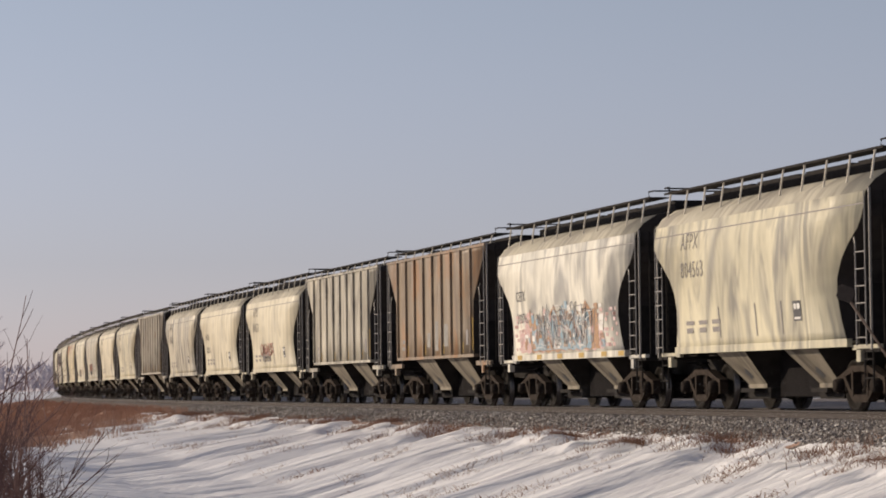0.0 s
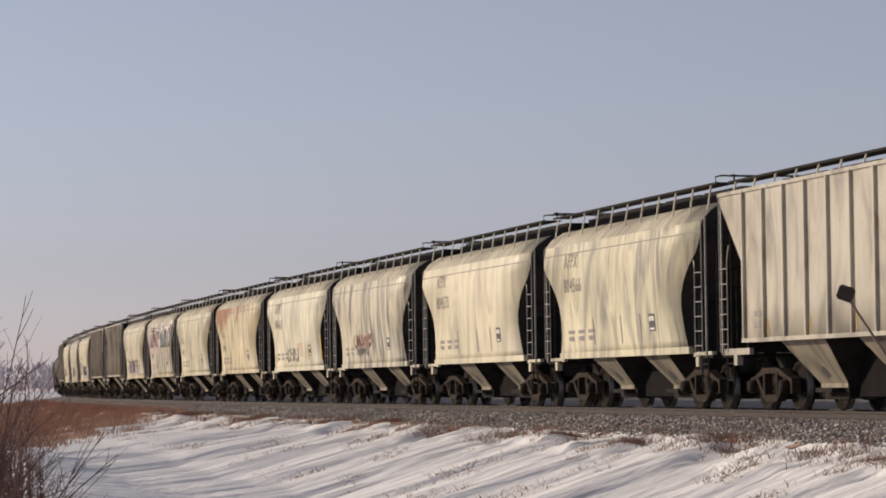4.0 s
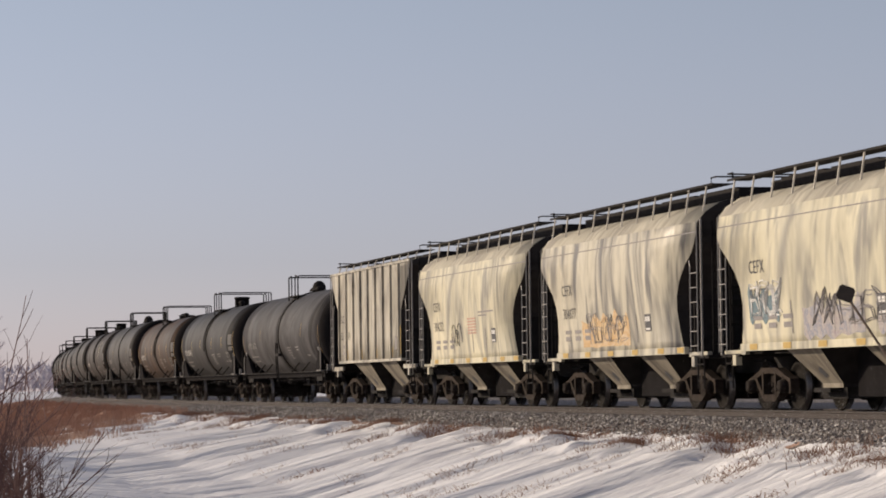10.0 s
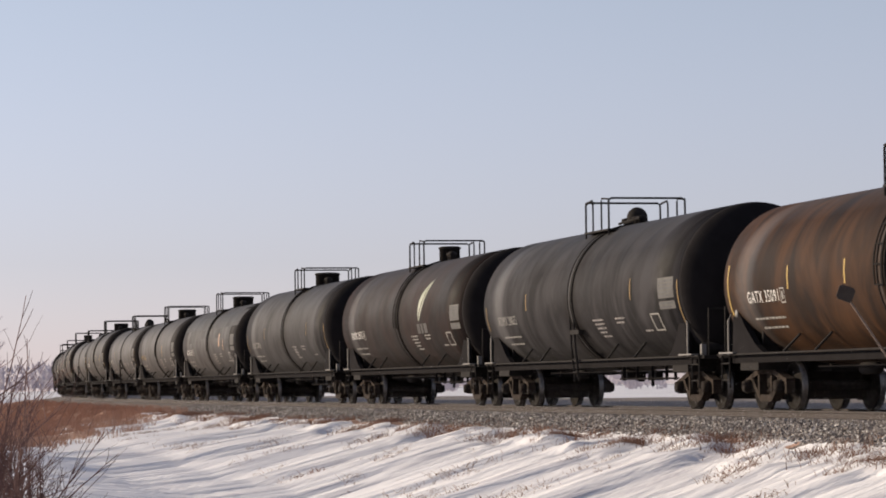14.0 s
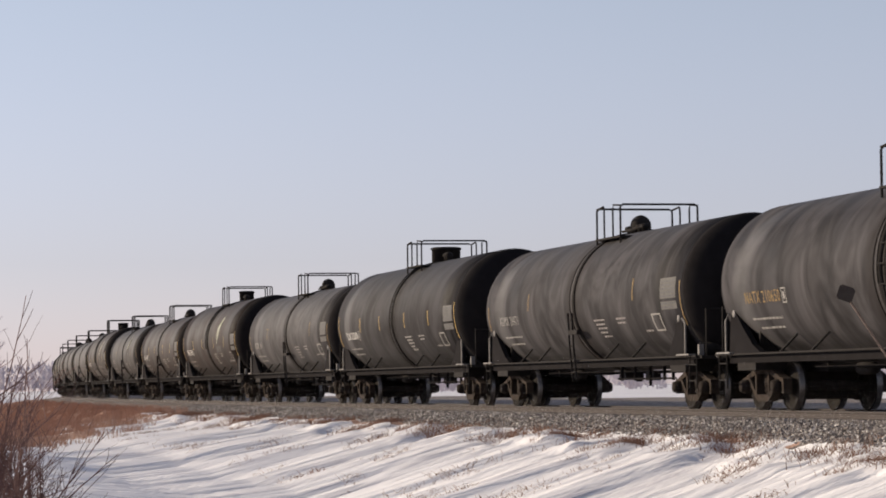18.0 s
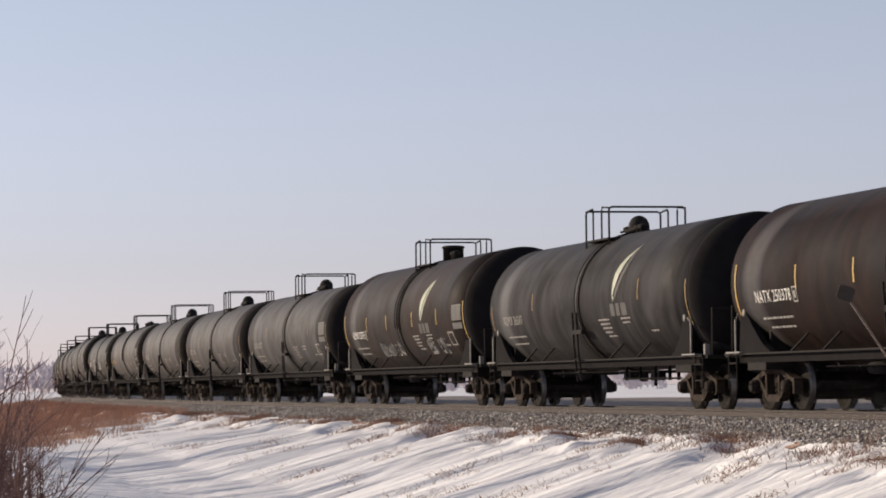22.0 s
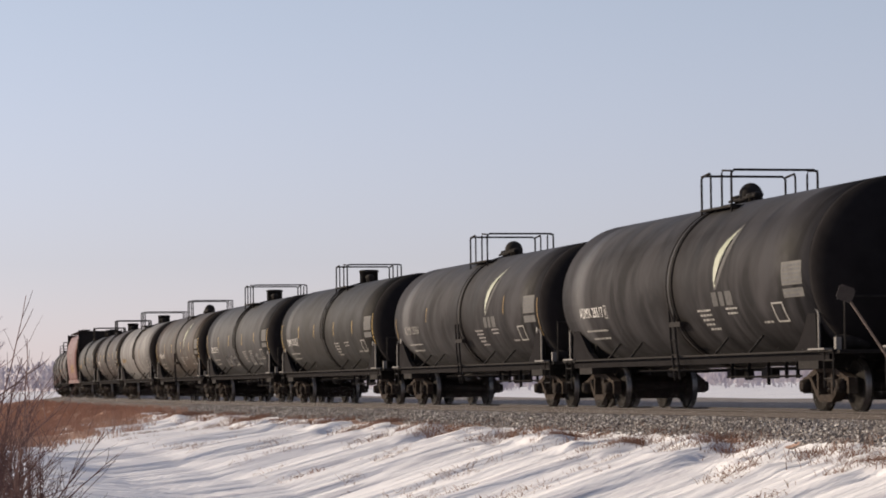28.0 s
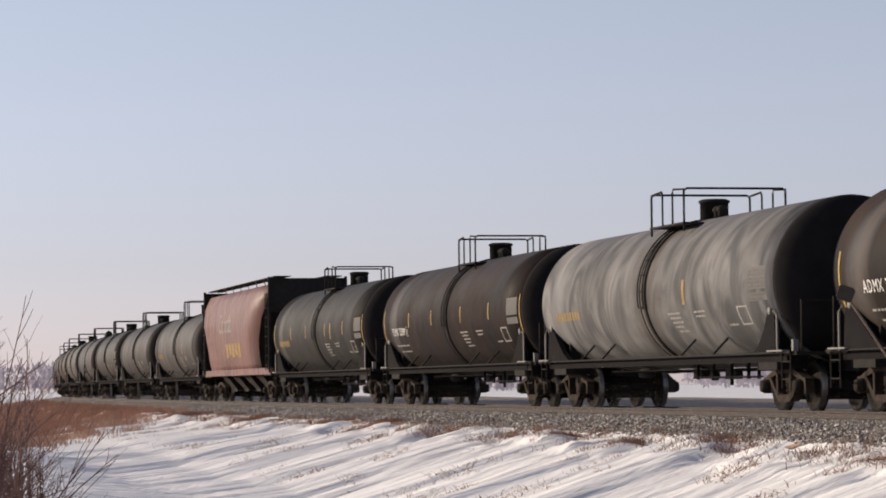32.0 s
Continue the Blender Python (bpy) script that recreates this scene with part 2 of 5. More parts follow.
def lathe(bm, profile, axis="x", sides=24, centre=(0, 0, 0), smooth=True):
    """Turn (along, radius) points round an axis."""
    rings = []
    c = Vector(centre)
    for a, r in profile:
        ring = []
        for k in range(sides):
            u, v = math.cos(k * math.tau / sides) * r, math.sin(k * math.tau / sides) * r
            p = {"x": (a, u, v), "y": (u, a, v), "z": (u, v, a)}[axis]
            ring.append(bm.verts.new(c + Vector(p)))
        rings.append(ring)
    for q, w in zip(rings, rings[1:]):
        for k in range(sides):
            f = bm.faces.new((q[k], q[(k + 1) % sides], w[(k + 1) % sides], w[k]))
            f.smooth = smooth
    bm.faces.new(rings[0][::-1])
    bm.faces.new(rings[-1])


def mesh_of(name, bm, material):
    bmesh.ops.recalc_face_normals(bm, faces=bm.faces)
    me = bpy.data.meshes.new(name)
    bm.to_mesh(me)
    bm.free()
    for m in (material if isinstance(material, (list, tuple)) else (material,)):
        me.materials.append(m)
    return me


def part(name, bm, material, parent, label=""):
    me = bm if isinstance(bm, bpy.types.Mesh) else mesh_of(name, bm, material)
    ob = new(name, me)
    ob.parent = parent
    if label:
        tagged(ob, label)
    return ob


def repaint(ob, material):
    ob.material_slots[0].link = "OBJECT"
    ob.material_slots[0].material = material


def shape(fn, *args):
    bm = bmesh.new()
    fn(bm, *args)
    return bm


def boxes(*rows):
    bm = bmesh.new()
    for r in rows:
        box(bm, *r)
    return bm


def bars(r, *lines, sides=6):
    bm = bmesh.new()
    for l in lines:
        tube(bm, l, r, sides)
    return bm


# ---- running gear, shared by all cars ----
def make_truck_meshes():
    out = {}
    out["bolster"] = mesh_of("truck", boxes((-0.28, 0.28, -0.95, 0.95, 0.52, 0.74), (-0.2, 0.2, -0.3, 0.3, 0.74, 0.86)), TRUCK)
    bm = bmesh.new()
    # a cast frame: bowed top chord, two columns round the spring window, struts that meet below, bearing jaws
    spans = [[(0.0, 0.80, 0.70), (0.40, 0.80, 0.68), (0.66, 0.72, 0.62), (0.95, 0.63, 0.55), (1.13, 0.60, 0.54)],
             [(0.0, 0.30, 0.17), (0.30, 0.30, 0.17), (0.46, 0.40, 0.27), (0.70, 0.62, 0.50), (0.78, 0.66, 0.58)]]
    for sx in (-1, 1):
        for span in spans:
            for (x0, a0, b0), (x1, a1, b1) in zip(span, span[1:]):
                w = [bm.verts.new((sx * x, y, z)) for x, a, b in ((x0, a0, b0), (x1, a1, b1)) for y, z in ((-0.09, b), (0.09, b), (0.09, a), (-0.09, a))]
                for q in ((0, 1, 2, 3), (7, 6, 5, 4), (0, 4, 5, 1), (1, 5, 6, 2), (2, 6, 7, 3), (3, 7, 4, 0)):
                    bm.faces.new([w[n] for n in q])
        box(bm, min(sx * 0.30, sx * 0.38), max(sx * 0.30, sx * 0.38), -0.10, 0.10, 0.26, 0.72)
        box(bm, min(sx * 1.03, sx * 1.13), max(sx * 1.03, sx * 1.13), -0.085, 0.085, 0.32, 0.57)
        box(bm, min(sx * 0.66, sx * 0.73), max(sx * 0.66, sx * 0.73), -0.085, 0.085, 0.36, 0.58)
    out["side_frame"] = mesh_of("side_frame", bm, CAST)
    bm = bmesh.new()
    for x in (-0.2, 0.0, 0.2):
        lathe(bm, [(0.24, 0.075), (0.29, 0.075), (0.30, 0.055), (0.34, 0.055), (0.35, 0.075), (0.39, 0.075), (0.40, 0.055), (0.44, 0.055), (0.45, 0.075), (0.52, 0.075)], "z", 8, (x, 0, 0))
    out["spring"] = mesh_of("spring_nest", bm, TRUCK)
    bm = bmesh.new()
    lathe(bm, [(-0.07, 0.08), (-0.07, 0.20), (-0.02, 0.24), (-0.02, 0.38), (-0.065, 0.40), (-0.065, 0.457), (0.05, 0.457), (0.075, 0.485), (0.085, 0.47), (0.085, 0.40), (0.03, 0.38), (0.03, 0.24), (0.09, 0.2), (0.09, 0.08)], "y", 28)
    for f in bm.faces:
        if len(f.verts) == 4 and all(0.45 < math.hypot(v.co.x, v.co.z) < 0.47 for v in f.verts):
            f.material_index = 1
    out["wheel"] = mesh_of("wheel", bm, (WHEEL, TREAD))
    out["beam"] = mesh_of("brake_beam", boxes((-0.06, 0.06, -0.72, 0.72, 0.20, 0.46)), TRUCK)
    out["axle"] = mesh_of("axle", shape(lathe, [(-1.12, 0.07), (-1.0, 0.09), (-0.8, 0.10), (0.8, 0.10), (1.0, 0.09), (1.12, 0.07)], "y", 10), TRUCK)
    bm = bmesh.new()
    lathe(bm, [(-0.10, 0.05), (-0.10, 0.11), (0.02, 0.13), (0.06, 0.13)], "y", 12)
    out["bearing"] = mesh_of("bearing_cap", bm, TRUCK)
    return out


GEAR = make_truck_meshes()


def add_truck(car, x):
    truck = part("truck", GEAR["bolster"], None, car)
    truck.location = (x, 0, 0)
    for y in (-1, 1):
        part("side_frame", GEAR["side_frame"], None, truck).location = (0, y * 0.98, 0)
        part("spring_nest", GEAR["spring"], None, truck).location = (0, y * 0.88, 0)
        for dx in (-0.87, 0.87):
            w = part("wheel", GEAR["wheel"], None, truck)
            w.location = (dx, y * 0.76, 0.457)
            w.rotation_euler = (0, 0, 0 if y < 0 else math.pi)
            cap = part("bearing_cap", GEAR["bearing"], None, truck)
            cap.location = (dx, y * 1.10, 0.457)
            cap.rotation_euler = (0, 0, 0 if y < 0 else math.pi)
    for dx in (-0.42, 0.42):
        part("brake_beam", GEAR["beam"], None, truck).location = (dx, 0, 0)
    for dx in (-0.87, 0.87):
        part("axle", GEAR["axle"], None, truck).location = (dx, 0, 0.457)


def coupler_mesh():
    bm = boxes((-0.5, 0.12, -0.07, 0.07, 0.80, 0.96), (0.12, 0.34, -0.13, 0.13, 0.74, 1.02))
    tube(bm, [(-0.1, -0.5, 0.95), (-0.1, 0.5, 0.95)], 0.02)
    tube(bm, [(-0.1, 0.15, 0.9), (0.2, 0.2, 0.5), (0.4, 0.1, 0.45)], 0.03)
    return mesh_of("coupler", bm, STEEL_DARK)


COUPLER = coupler_mesh()


def add_couplers(car, half):
    for sx in (1, -1):
        c = part("coupler", COUPLER, None, car)
        c.location = (sx * (half - 0.32), 0, 0)
        c.rotation_euler = (0, 0, 0 if sx > 0 else math.pi)


def ladder_bm(x0, x1, y, z0, z1, rungs, r=0.022, tall=None):
    bm = bmesh.new()
    tube(bm, [(x0, y, z0), (x0, y, z1)], r)
    tube(bm, [(x1, y, z0), (x1, y, tall or z1)], r)
    for k in range(rungs):
        z = z0 + (z1 - z0) * (k + 0.5) / rungs
        tube(bm, [(x0, y, z), (x1, y, z)], r * 0.8)
    return bm


# ---- lettering, laid on a side that curves ----
def text_mesh(name, words, size, material, x, z, depth):
    """Flat letters with their lower left corner at x, z, laid on the side y = -depth(x, z)."""
    cu = bpy.data.curves.new("letters", "FONT")
    cu.body, cu.size, cu.space_character = words, size * 1.4, 1.14
    cu.resolution_u = 2
    ob = bpy.data.objects.new("letters", cu)
    me = bpy.data.meshes.new_from_object(ob)
    bpy.data.objects.remove(ob)
    for v in me.vertices:
        px, pz = x + v.co.x * 0.9, z + v.co.y
        v.co = (px, -depth(px, pz) - 0.009, pz)
    me.materials.clear()
    me.materials.append(material)
    me.name = name
    return me


def patch_bm(rects, depth, off=0.009):
    """Thin painted bars on the side; rects are x0, x1, z0, z1."""
    bm = bmesh.new()
    for x0, x1, z0, z1 in rects:
        nx, nz = max(1, int((x1 - x0) / 0.6)), max(1, int((z1 - z0) / 0.15))
        g = [[bm.verts.new((x0 + (x1 - x0) * i / nx, -depth(x0, z0 + (z1 - z0) * j / nz) - off, z0 + (z1 - z0) * j / nz)) for j in range(nz + 1)] for i in range(nx + 1)]
        for i in range(nx):
            for j in range(nz):
                bm.faces.new((g[i][j], g[i + 1][j], g[i + 1][j + 1], g[i][j + 1]))
    return bm


# ---- covered hoppers with two bays ----
HOPPER_HALF = 6.5


def lerp_table(rows, z):
    for (z0, a), (z1, b) in zip(rows, rows[1:]):
        if z <= z1:
            return a + (b - a) * min(max((z - z0) / (z1 - z0), 0), 1)
    return rows[-1][1]


ROUND_W = [(1.22, 1.45), (1.6, 1.48), (2.2, 1.53), (2.8, 1.565), (3.3, 1.56), (3.72, 1.50)]
ROUND_E = [(1.22, 4.70), (1.6, 4.54), (2.0, 4.46), (2.3, 4.52), (2.6, 4.76), (2.9, 5.18), (3.1, 5.55), (3.35, 5.80), (3.72, 5.80)]
RIB_W = [(1.35, 1.50), (4.12, 1.50)]
RIB_E = [(1.35, 4.55), (2.75, 4.55), (4.0, 5.85), (4.12, 5.85)]


def round_depth(x, z):
    return lerp_table(ROUND_W, z)


def rib_depth(x, z):
    return 1.50


def hopper_shell(widths, ends, levels, roof):
    bm = bmesh.new()
    rings = []
    for z in levels:
        w, e = lerp_table(widths, z), lerp_table(ends, z)
        xs = [-e, -e * 0.5, 0, e * 0.5, e]
        rings.append([bm.verts.new((x, -w, z)) for x in xs] + [bm.verts.new((x, w, z)) for x in reversed(xs)])
    for w, z, e in roof:
        xs = [-e, -e * 0.5, 0, e * 0.5, e]
        rings.append([bm.verts.new((x, -w, z)) for x in xs] + [bm.verts.new((x, w, z)) for x in reversed(xs)])
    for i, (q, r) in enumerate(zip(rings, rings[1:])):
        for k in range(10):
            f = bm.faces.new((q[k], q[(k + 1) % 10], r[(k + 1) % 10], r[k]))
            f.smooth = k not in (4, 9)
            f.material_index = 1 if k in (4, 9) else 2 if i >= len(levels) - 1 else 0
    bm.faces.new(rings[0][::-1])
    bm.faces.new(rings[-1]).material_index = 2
    return bm


def bay_bm(top_z, cx, half):
    """A discharge bay: an upside-down pyramid with its gate at the foot."""
    bm = bmesh.new()
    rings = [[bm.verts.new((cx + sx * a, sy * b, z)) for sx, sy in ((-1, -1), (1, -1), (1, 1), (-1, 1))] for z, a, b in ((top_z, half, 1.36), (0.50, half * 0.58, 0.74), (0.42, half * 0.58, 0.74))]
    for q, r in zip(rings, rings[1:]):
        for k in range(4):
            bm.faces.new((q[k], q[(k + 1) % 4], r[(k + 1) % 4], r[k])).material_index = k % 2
    bm.faces.new(rings[0])
    bm.faces.new(rings[-1][::-1])
    return bm


def smudge_bm(top_z, cx):
    """A ragged greasy stain low on the sloping face of a bay."""
    rng = random.Random(31)
    bm = bmesh.new()
    ring = []
    for k in range(14):
        a = k / 14 * math.tau
        r = rng.uniform(0.6, 1.1)
        x, z = cx + 0.20 * r * math.cos(a), 0.70 + 0.12 * r * math.sin(a)
        ring.append(bm.verts.new((x, -(0.74 + 0.62 * (z - 0.5) / (top_z - 0.5)) - 0.006, z)))
    bm.faces.new(ring)
    return bm


def make_hopper(ribbed, paint):
    car = new("hopper_car")
    widths, ends = (RIB_W, RIB_E) if ribbed else (ROUND_W, ROUND_E)
    if ribbed:
        body = hopper_shell(widths, ends, [1.35, 2.0, 2.75, 3.4, 4.0, 4.12], [(1.2, 4.20, 5.85), (0.6, 4.28, 5.85)])
        eave, deck, lip = 4.12, 4.42, 1.50
    else:
        body = hopper_shell(widths, ends, [1.22, 1.4, 1.6, 1.8, 2.0, 2.15, 2.3, 2.45, 2.6, 2.75, 2.9, 3.0, 3.1, 3.2, 3.3, 3.5, 3.72], [(1.34, 3.92, 5.85), (1.05, 4.10, 5.85), (0.55, 4.20, 5.85)])
        eave, deck, lip = 3.72, 4.46, 1.50
    # second material colours the end walls dark, as they look in shade
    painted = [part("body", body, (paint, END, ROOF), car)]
    base = 1.06
    for y in (-1, 1):
        painted.append(part("side_sill", boxes((-4.75, 4.75, y * 1.42 - 0.05, y * 1.42 + 0.05, 1.12, 1.26), (-5.95, -4.75, y * 1.33 - 0.04, y * 1.33 + 0.04, 1.06, 1.15), (4.75, 5.95, y * 1.33 - 0.04, y * 1.33 + 0.04, 1.06, 1.15)) if not ribbed else
                            boxes((-4.6, 4.6, y * 1.45 - 0.07, y * 1.45 + 0.07, 1.28, 1.36), (-5.95, -4.45, y * 1.38 - 0.04, y * 1.38 + 0.04, base, base + 0.12), (4.45, 5.95, y * 1.38 - 0.04, y * 1.38 + 0.04, base, base + 0.12)), paint, car))
        if not ribbed:
            part("side_crease", boxes((-5.79, 5.79, y * 1.522 - 0.014, y * 1.522 + 0.014, 3.50, 3.522)), GREY_MARK, car)
        if ribbed:
            painted.append(part("eave_rail", boxes((-5.87, 5.87, y * lip - 0.035, y * lip + 0.035, eave - 0.02, eave + 0.05)), paint, car))
        for x in (-5.2, 5.2):
            painted.append(part("jacking_pad", boxes((x - 0.09, x + 0.09, y * 1.38 - 0.06, y * 1.38 + 0.06, 0.86, base)), paint, car))
        if ribbed:
            for k in range(9):
                x = -4.4 + k * 1.1
                painted.append(part("side_rib", boxes((x - 0.032, x + 0.032, y * 1.52 - 0.045, y * 1.52 + 0.045, 1.36, 4.11)), paint, car))
        # ladders and corner posts at both ends
        for sx in (-1, 1):
            part("corner_post", boxes((sx * 5.86 - 0.018, sx * 5.86 + 0.018, y * 1.46 - 0.018, y * 1.46 + 0.018, base, eave + 0.05)), GALV, car)
            part("side_ladder", ladder_bm(sx * 5.36, sx * 5.80, y * 1.53, 1.12, 2.85, 6, 0.014, eave), GALV, car)
            part("ladder_hook", bars(0.013, [(sx * 5.36, y * 1.53, 2.85), (sx * 5.28, y * 1.53, 3.05), (sx * 5.32, y * 1.50, 3.15)], sides=5), GALV, car)
            part("sill_step", ladder_bm(sx * 5.40, sx * 5.78, y * 1.40, 0.42, base, 2, 0.02), STEEL_DARK, car)
        # roof walk with its brackets
        part("running_board", boxes((-6.0, 6.0, y * 1.02 - 0.21, y * 1.02 + 0.21, deck - 0.02, deck), (-6.0, 6.0, y * 1.24 - 0.012, y * 1.24 + 0.012, deck - 0.035, deck + 0.008)), STEEL_DARK, car)
        for k in range(11):
            x = -5.6 + 1.12 * k
            z0 = 4.16 if ribbed else 3.98
            part("walk_bracket", bars(0.02, [(x - 0.03, y * 1.30, z0 - 0.04), (x, y * 1.23, deck - 0.03)], sides=4), POST, car)
    part("hatch_coaming", boxes((-5.5, 5.5, -0.52, 0.52, 4.15 if not ribbed else 4.22, deck - 0.06)), STEEL_DARK, car)
    for x in (-4.0, -1.35, 1.35, 4.0):
        part("roof_hatch", boxes((x - 1.15, x + 1.15, -0.45, 0.45, deck - 0.06, deck - 0.01)), STEEL_DARK, car)
    for cx in (-1.85, 2.0):
        # slopes facing the car's ends get their shade from the END colour
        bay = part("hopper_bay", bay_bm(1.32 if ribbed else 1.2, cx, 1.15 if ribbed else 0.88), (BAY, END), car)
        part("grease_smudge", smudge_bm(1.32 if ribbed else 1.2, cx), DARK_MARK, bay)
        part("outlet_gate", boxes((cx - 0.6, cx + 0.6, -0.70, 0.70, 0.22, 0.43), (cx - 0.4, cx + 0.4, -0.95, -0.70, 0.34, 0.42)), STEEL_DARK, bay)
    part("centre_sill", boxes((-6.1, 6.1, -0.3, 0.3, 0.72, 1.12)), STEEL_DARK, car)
    # added black box that stands for the shaded gap between the bays
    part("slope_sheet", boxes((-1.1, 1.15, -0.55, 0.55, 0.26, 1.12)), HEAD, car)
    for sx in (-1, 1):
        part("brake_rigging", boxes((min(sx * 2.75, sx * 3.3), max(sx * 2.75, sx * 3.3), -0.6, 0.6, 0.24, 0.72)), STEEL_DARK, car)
    for sx in (-1, 1):
        # end platform, end post frame, air gear, crossover at the roof
        part("end_sheet", boxes((sx * 4.9 - 0.02, sx * 4.9 + 0.02, -1.3, 1.3, 1.1, 2.2)), STEEL_DARK, car)
        part("end_platform", boxes((min(sx * 5.0, sx * 6.05), max(sx * 5.0, sx * 6.05), -1.40, 1.40, 1.02, 1.08)), STEEL_DARK, car)
        part("end_brace", bars(0.05, [(sx * 5.9, -0.6, 1.08), (sx * 5.8, -0.5, eave)], [(sx * 5.9, 0.6, 1.08), (sx * 5.8, 0.5, eave)]), STEEL_DARK, car)
        part("crossover_rail", bars(0.018, [(sx * 5.8, -1.2, deck), (sx * 5.8, -1.2, deck + 0.12), (sx * 6.12, -1.2, deck + 0.12), (sx * 6.12, 1.2, deck + 0.12), (sx * 5.8, 1.2, deck + 0.12), (sx * 5.8, 1.2, deck)]), STEEL_DARK, car)
        part("end_ladder", end_ladder_bm(sx, eave), STEEL_DARK, car)
    part("brake_reservoir", shape(lathe, [(4.6, 0.05), (4.65, 0.2), (5.4, 0.2), (5.45, 0.05)], "x", 12, (0, 0.5, 1.45)), STEEL_DARK, car)
    for x in (-4.3, 4.3):
        add_truck(car, x)
    add_couplers(car, HOPPER_HALF)
    return car, painted


def end_ladder_bm(sx, top):
    bm = bmesh.new()
    for y in (-1.25, -0.85):
        tube(bm, [(sx * 5.93, y, 1.08), (sx * 5.93, y, top)], 0.022)
    for k in range(7):
        z = 1.3 + k * 0.36
        tube(bm, [(sx * 5.93, -1.25, z), (sx * 5.93, -0.85, z)], 0.018)
    return bm


# ---- tank cars ----
TANK_R, TANK_BOTTOM = 1.56, 0.84
TANK_HALF = 7.95


def tank_side(r):
    """How far the shell of radius r stands out at a height z."""
    zc = TANK_BOTTOM + r
    return lambda x, z: math.sqrt(max(r ** 2 - (z - zc) ** 2, 0.04))


def tank_shell(r):
    prof = [(-TANK_HALF + 2 * TANK_HALF * k / 8, r) for k in range(9)]
    return shape(lathe, prof, "x", 56, (0, 0, TANK_BOTTOM + r))


def head_bm(sx, r):
    """A dished tank end."""
    prof = [(sx * (TANK_HALF - 0.004 + 0.62 * math.sin(a)), r * max(math.cos(a), 0.012)) for a in [radians(k * 9) for k in range(11)]]
    return shape(lathe, prof if sx > 0 else prof[::-1], "x", 56, (0, 0, TANK_BOTTOM + r))


def hoop(r, x, wide, proud):
    """A flat band round the shell."""
    return shape(lathe, [(x - wide, r), (x - wide, r + proud), (x + wide, r + proud), (x + wide, r)], "x", 56, (0, 0, TANK_BOTTOM + r))


def shell_ladder_bm(r, x, y):
    """Two curved stiles with rungs that follow the shell from the walkway up to the top platform."""
    bm = bmesh.new()
    zc = TANK_BOTTOM + r
    arcs = []
    for dx in (-0.17, 0.17):
        arcs.append([(x + dx, y * math.cos(a) * (r + 0.07), zc + math.sin(a) * (r + 0.07)) for a in [radians(-10 + 6.0 * k) for k in range(13)]])
        tube(bm, arcs[-1], 0.016, 5)
    for k in range(0, 13, 2):
        tube(bm, [arcs[0][k], arcs[1][k]], 0.014, 4)
    return bm


def gusset_bm(sx, y):
    """The upright web that stiffens the bolster at a tank's end, with an eye near its top."""
    bm = bmesh.new()
    outline = [(7.80, 1.06), (7.74, 1.80), (7.60, 1.95), (7.42, 1.90), (7.18, 1.50), (6.85, 1.20), (6.55, 1.06)] if sx > 0 else [(7.80, 1.06), (7.72, 1.74), (7.58, 1.88), (7.42, 1.86), (7.05, 1.58), (6.5, 1.24), (6.0, 1.06)]
    rings = [[bm.verts.new((sx * x, y * (1.47 + dy), z)) for x, z in outline] for dy in (-0.12, 0.0)]
    for k in range(len(outline)):
        n = (k + 1) % len(outline)
        bm.faces.new((rings[0][k], rings[0][n], rings[1][n], rings[1][k]))
    for q in rings:
        bm.faces.new(q)
    return bm


def fittings(car, dome, top, x):
    """The manway and the valves inside the top rail."""
    hood = STEEL_DARK
    if dome in ("drum", "keg"):
        w = 0.30 if dome == "drum" else 0.42
        part("manway", shape(lathe, [(top - 0.1, w), (top + 0.34, w), (top + 0.34, w + 0.03), (top + 0.39, w + 0.03), (top + 0.42, w - 0.06)], "z", 22, (x, 0, 0)), hood, car)
        part("manway_hinge", boxes((x - w - 0.16, x - w + 0.02, -0.08, 0.08, top + 0.10, top + 0.32)), hood, car)
        for dx in (0.62, 0.86):
            part("valve", shape(lathe, [(top - 0.05, 0.09), (top + 0.10, 0.09), (top + 0.14, 0.13), (top + 0.20, 0.11), (top + 0.24, 0.05)], "z", 10, (x + dx, -0.12, 0)), hood, car)
    elif dome == "dome":
        part("manway", shape(lathe, [(top - 0.1, 0.23), (top + 0.14, 0.24), (top + 0.23, 0.23), (top + 0.32, 0.18), (top + 0.38, 0.10), (top + 0.40, 0.03)], "z", 20, (x, 0, 0)), hood, car)
        part("manway_flange", shape(lathe, [(top + 0.02, 0.22), (top + 0.02, 0.30), (top + 0.07, 0.30), (top + 0.07, 0.22)], "z", 20, (x, 0, 0)), hood, car)
        for dx, w in ((0.42, 0.10), (0.66, 0.08), (-0.45, 0.09)):
            part("valve", shape(lathe, [(top - 0.06, w), (top + 0.07, w), (top + 0.10, w + 0.05), (top + 0.15, w + 0.04), (top + 0.18, 0.04)], "z", 10, (x + dx, -0.1, 0)), hood, car)
        part("valve_arm", bars(0.03, [(x - 0.75, -0.2, top + 0.06), (x + 0.85, -0.2, top + 0.10)]), hood, car)
    else:
        part("manway", shape(lathe, [(top - 0.1, 0.36), (top + 0.08, 0.37), (top + 0.10, 0.41), (top + 0.15, 0.38)], "z", 20, (x, 0, 0)), hood, car)
        for dx in (-0.68, 0.42, 0.70):
            part("valve", shape(lathe, [(top - 0.05, 0.09), (top + 0.12, 0.09), (top + 0.16, 0.13), (top + 0.24, 0.06)], "z", 10, (x + dx, -0.1, 0)), hood, car)


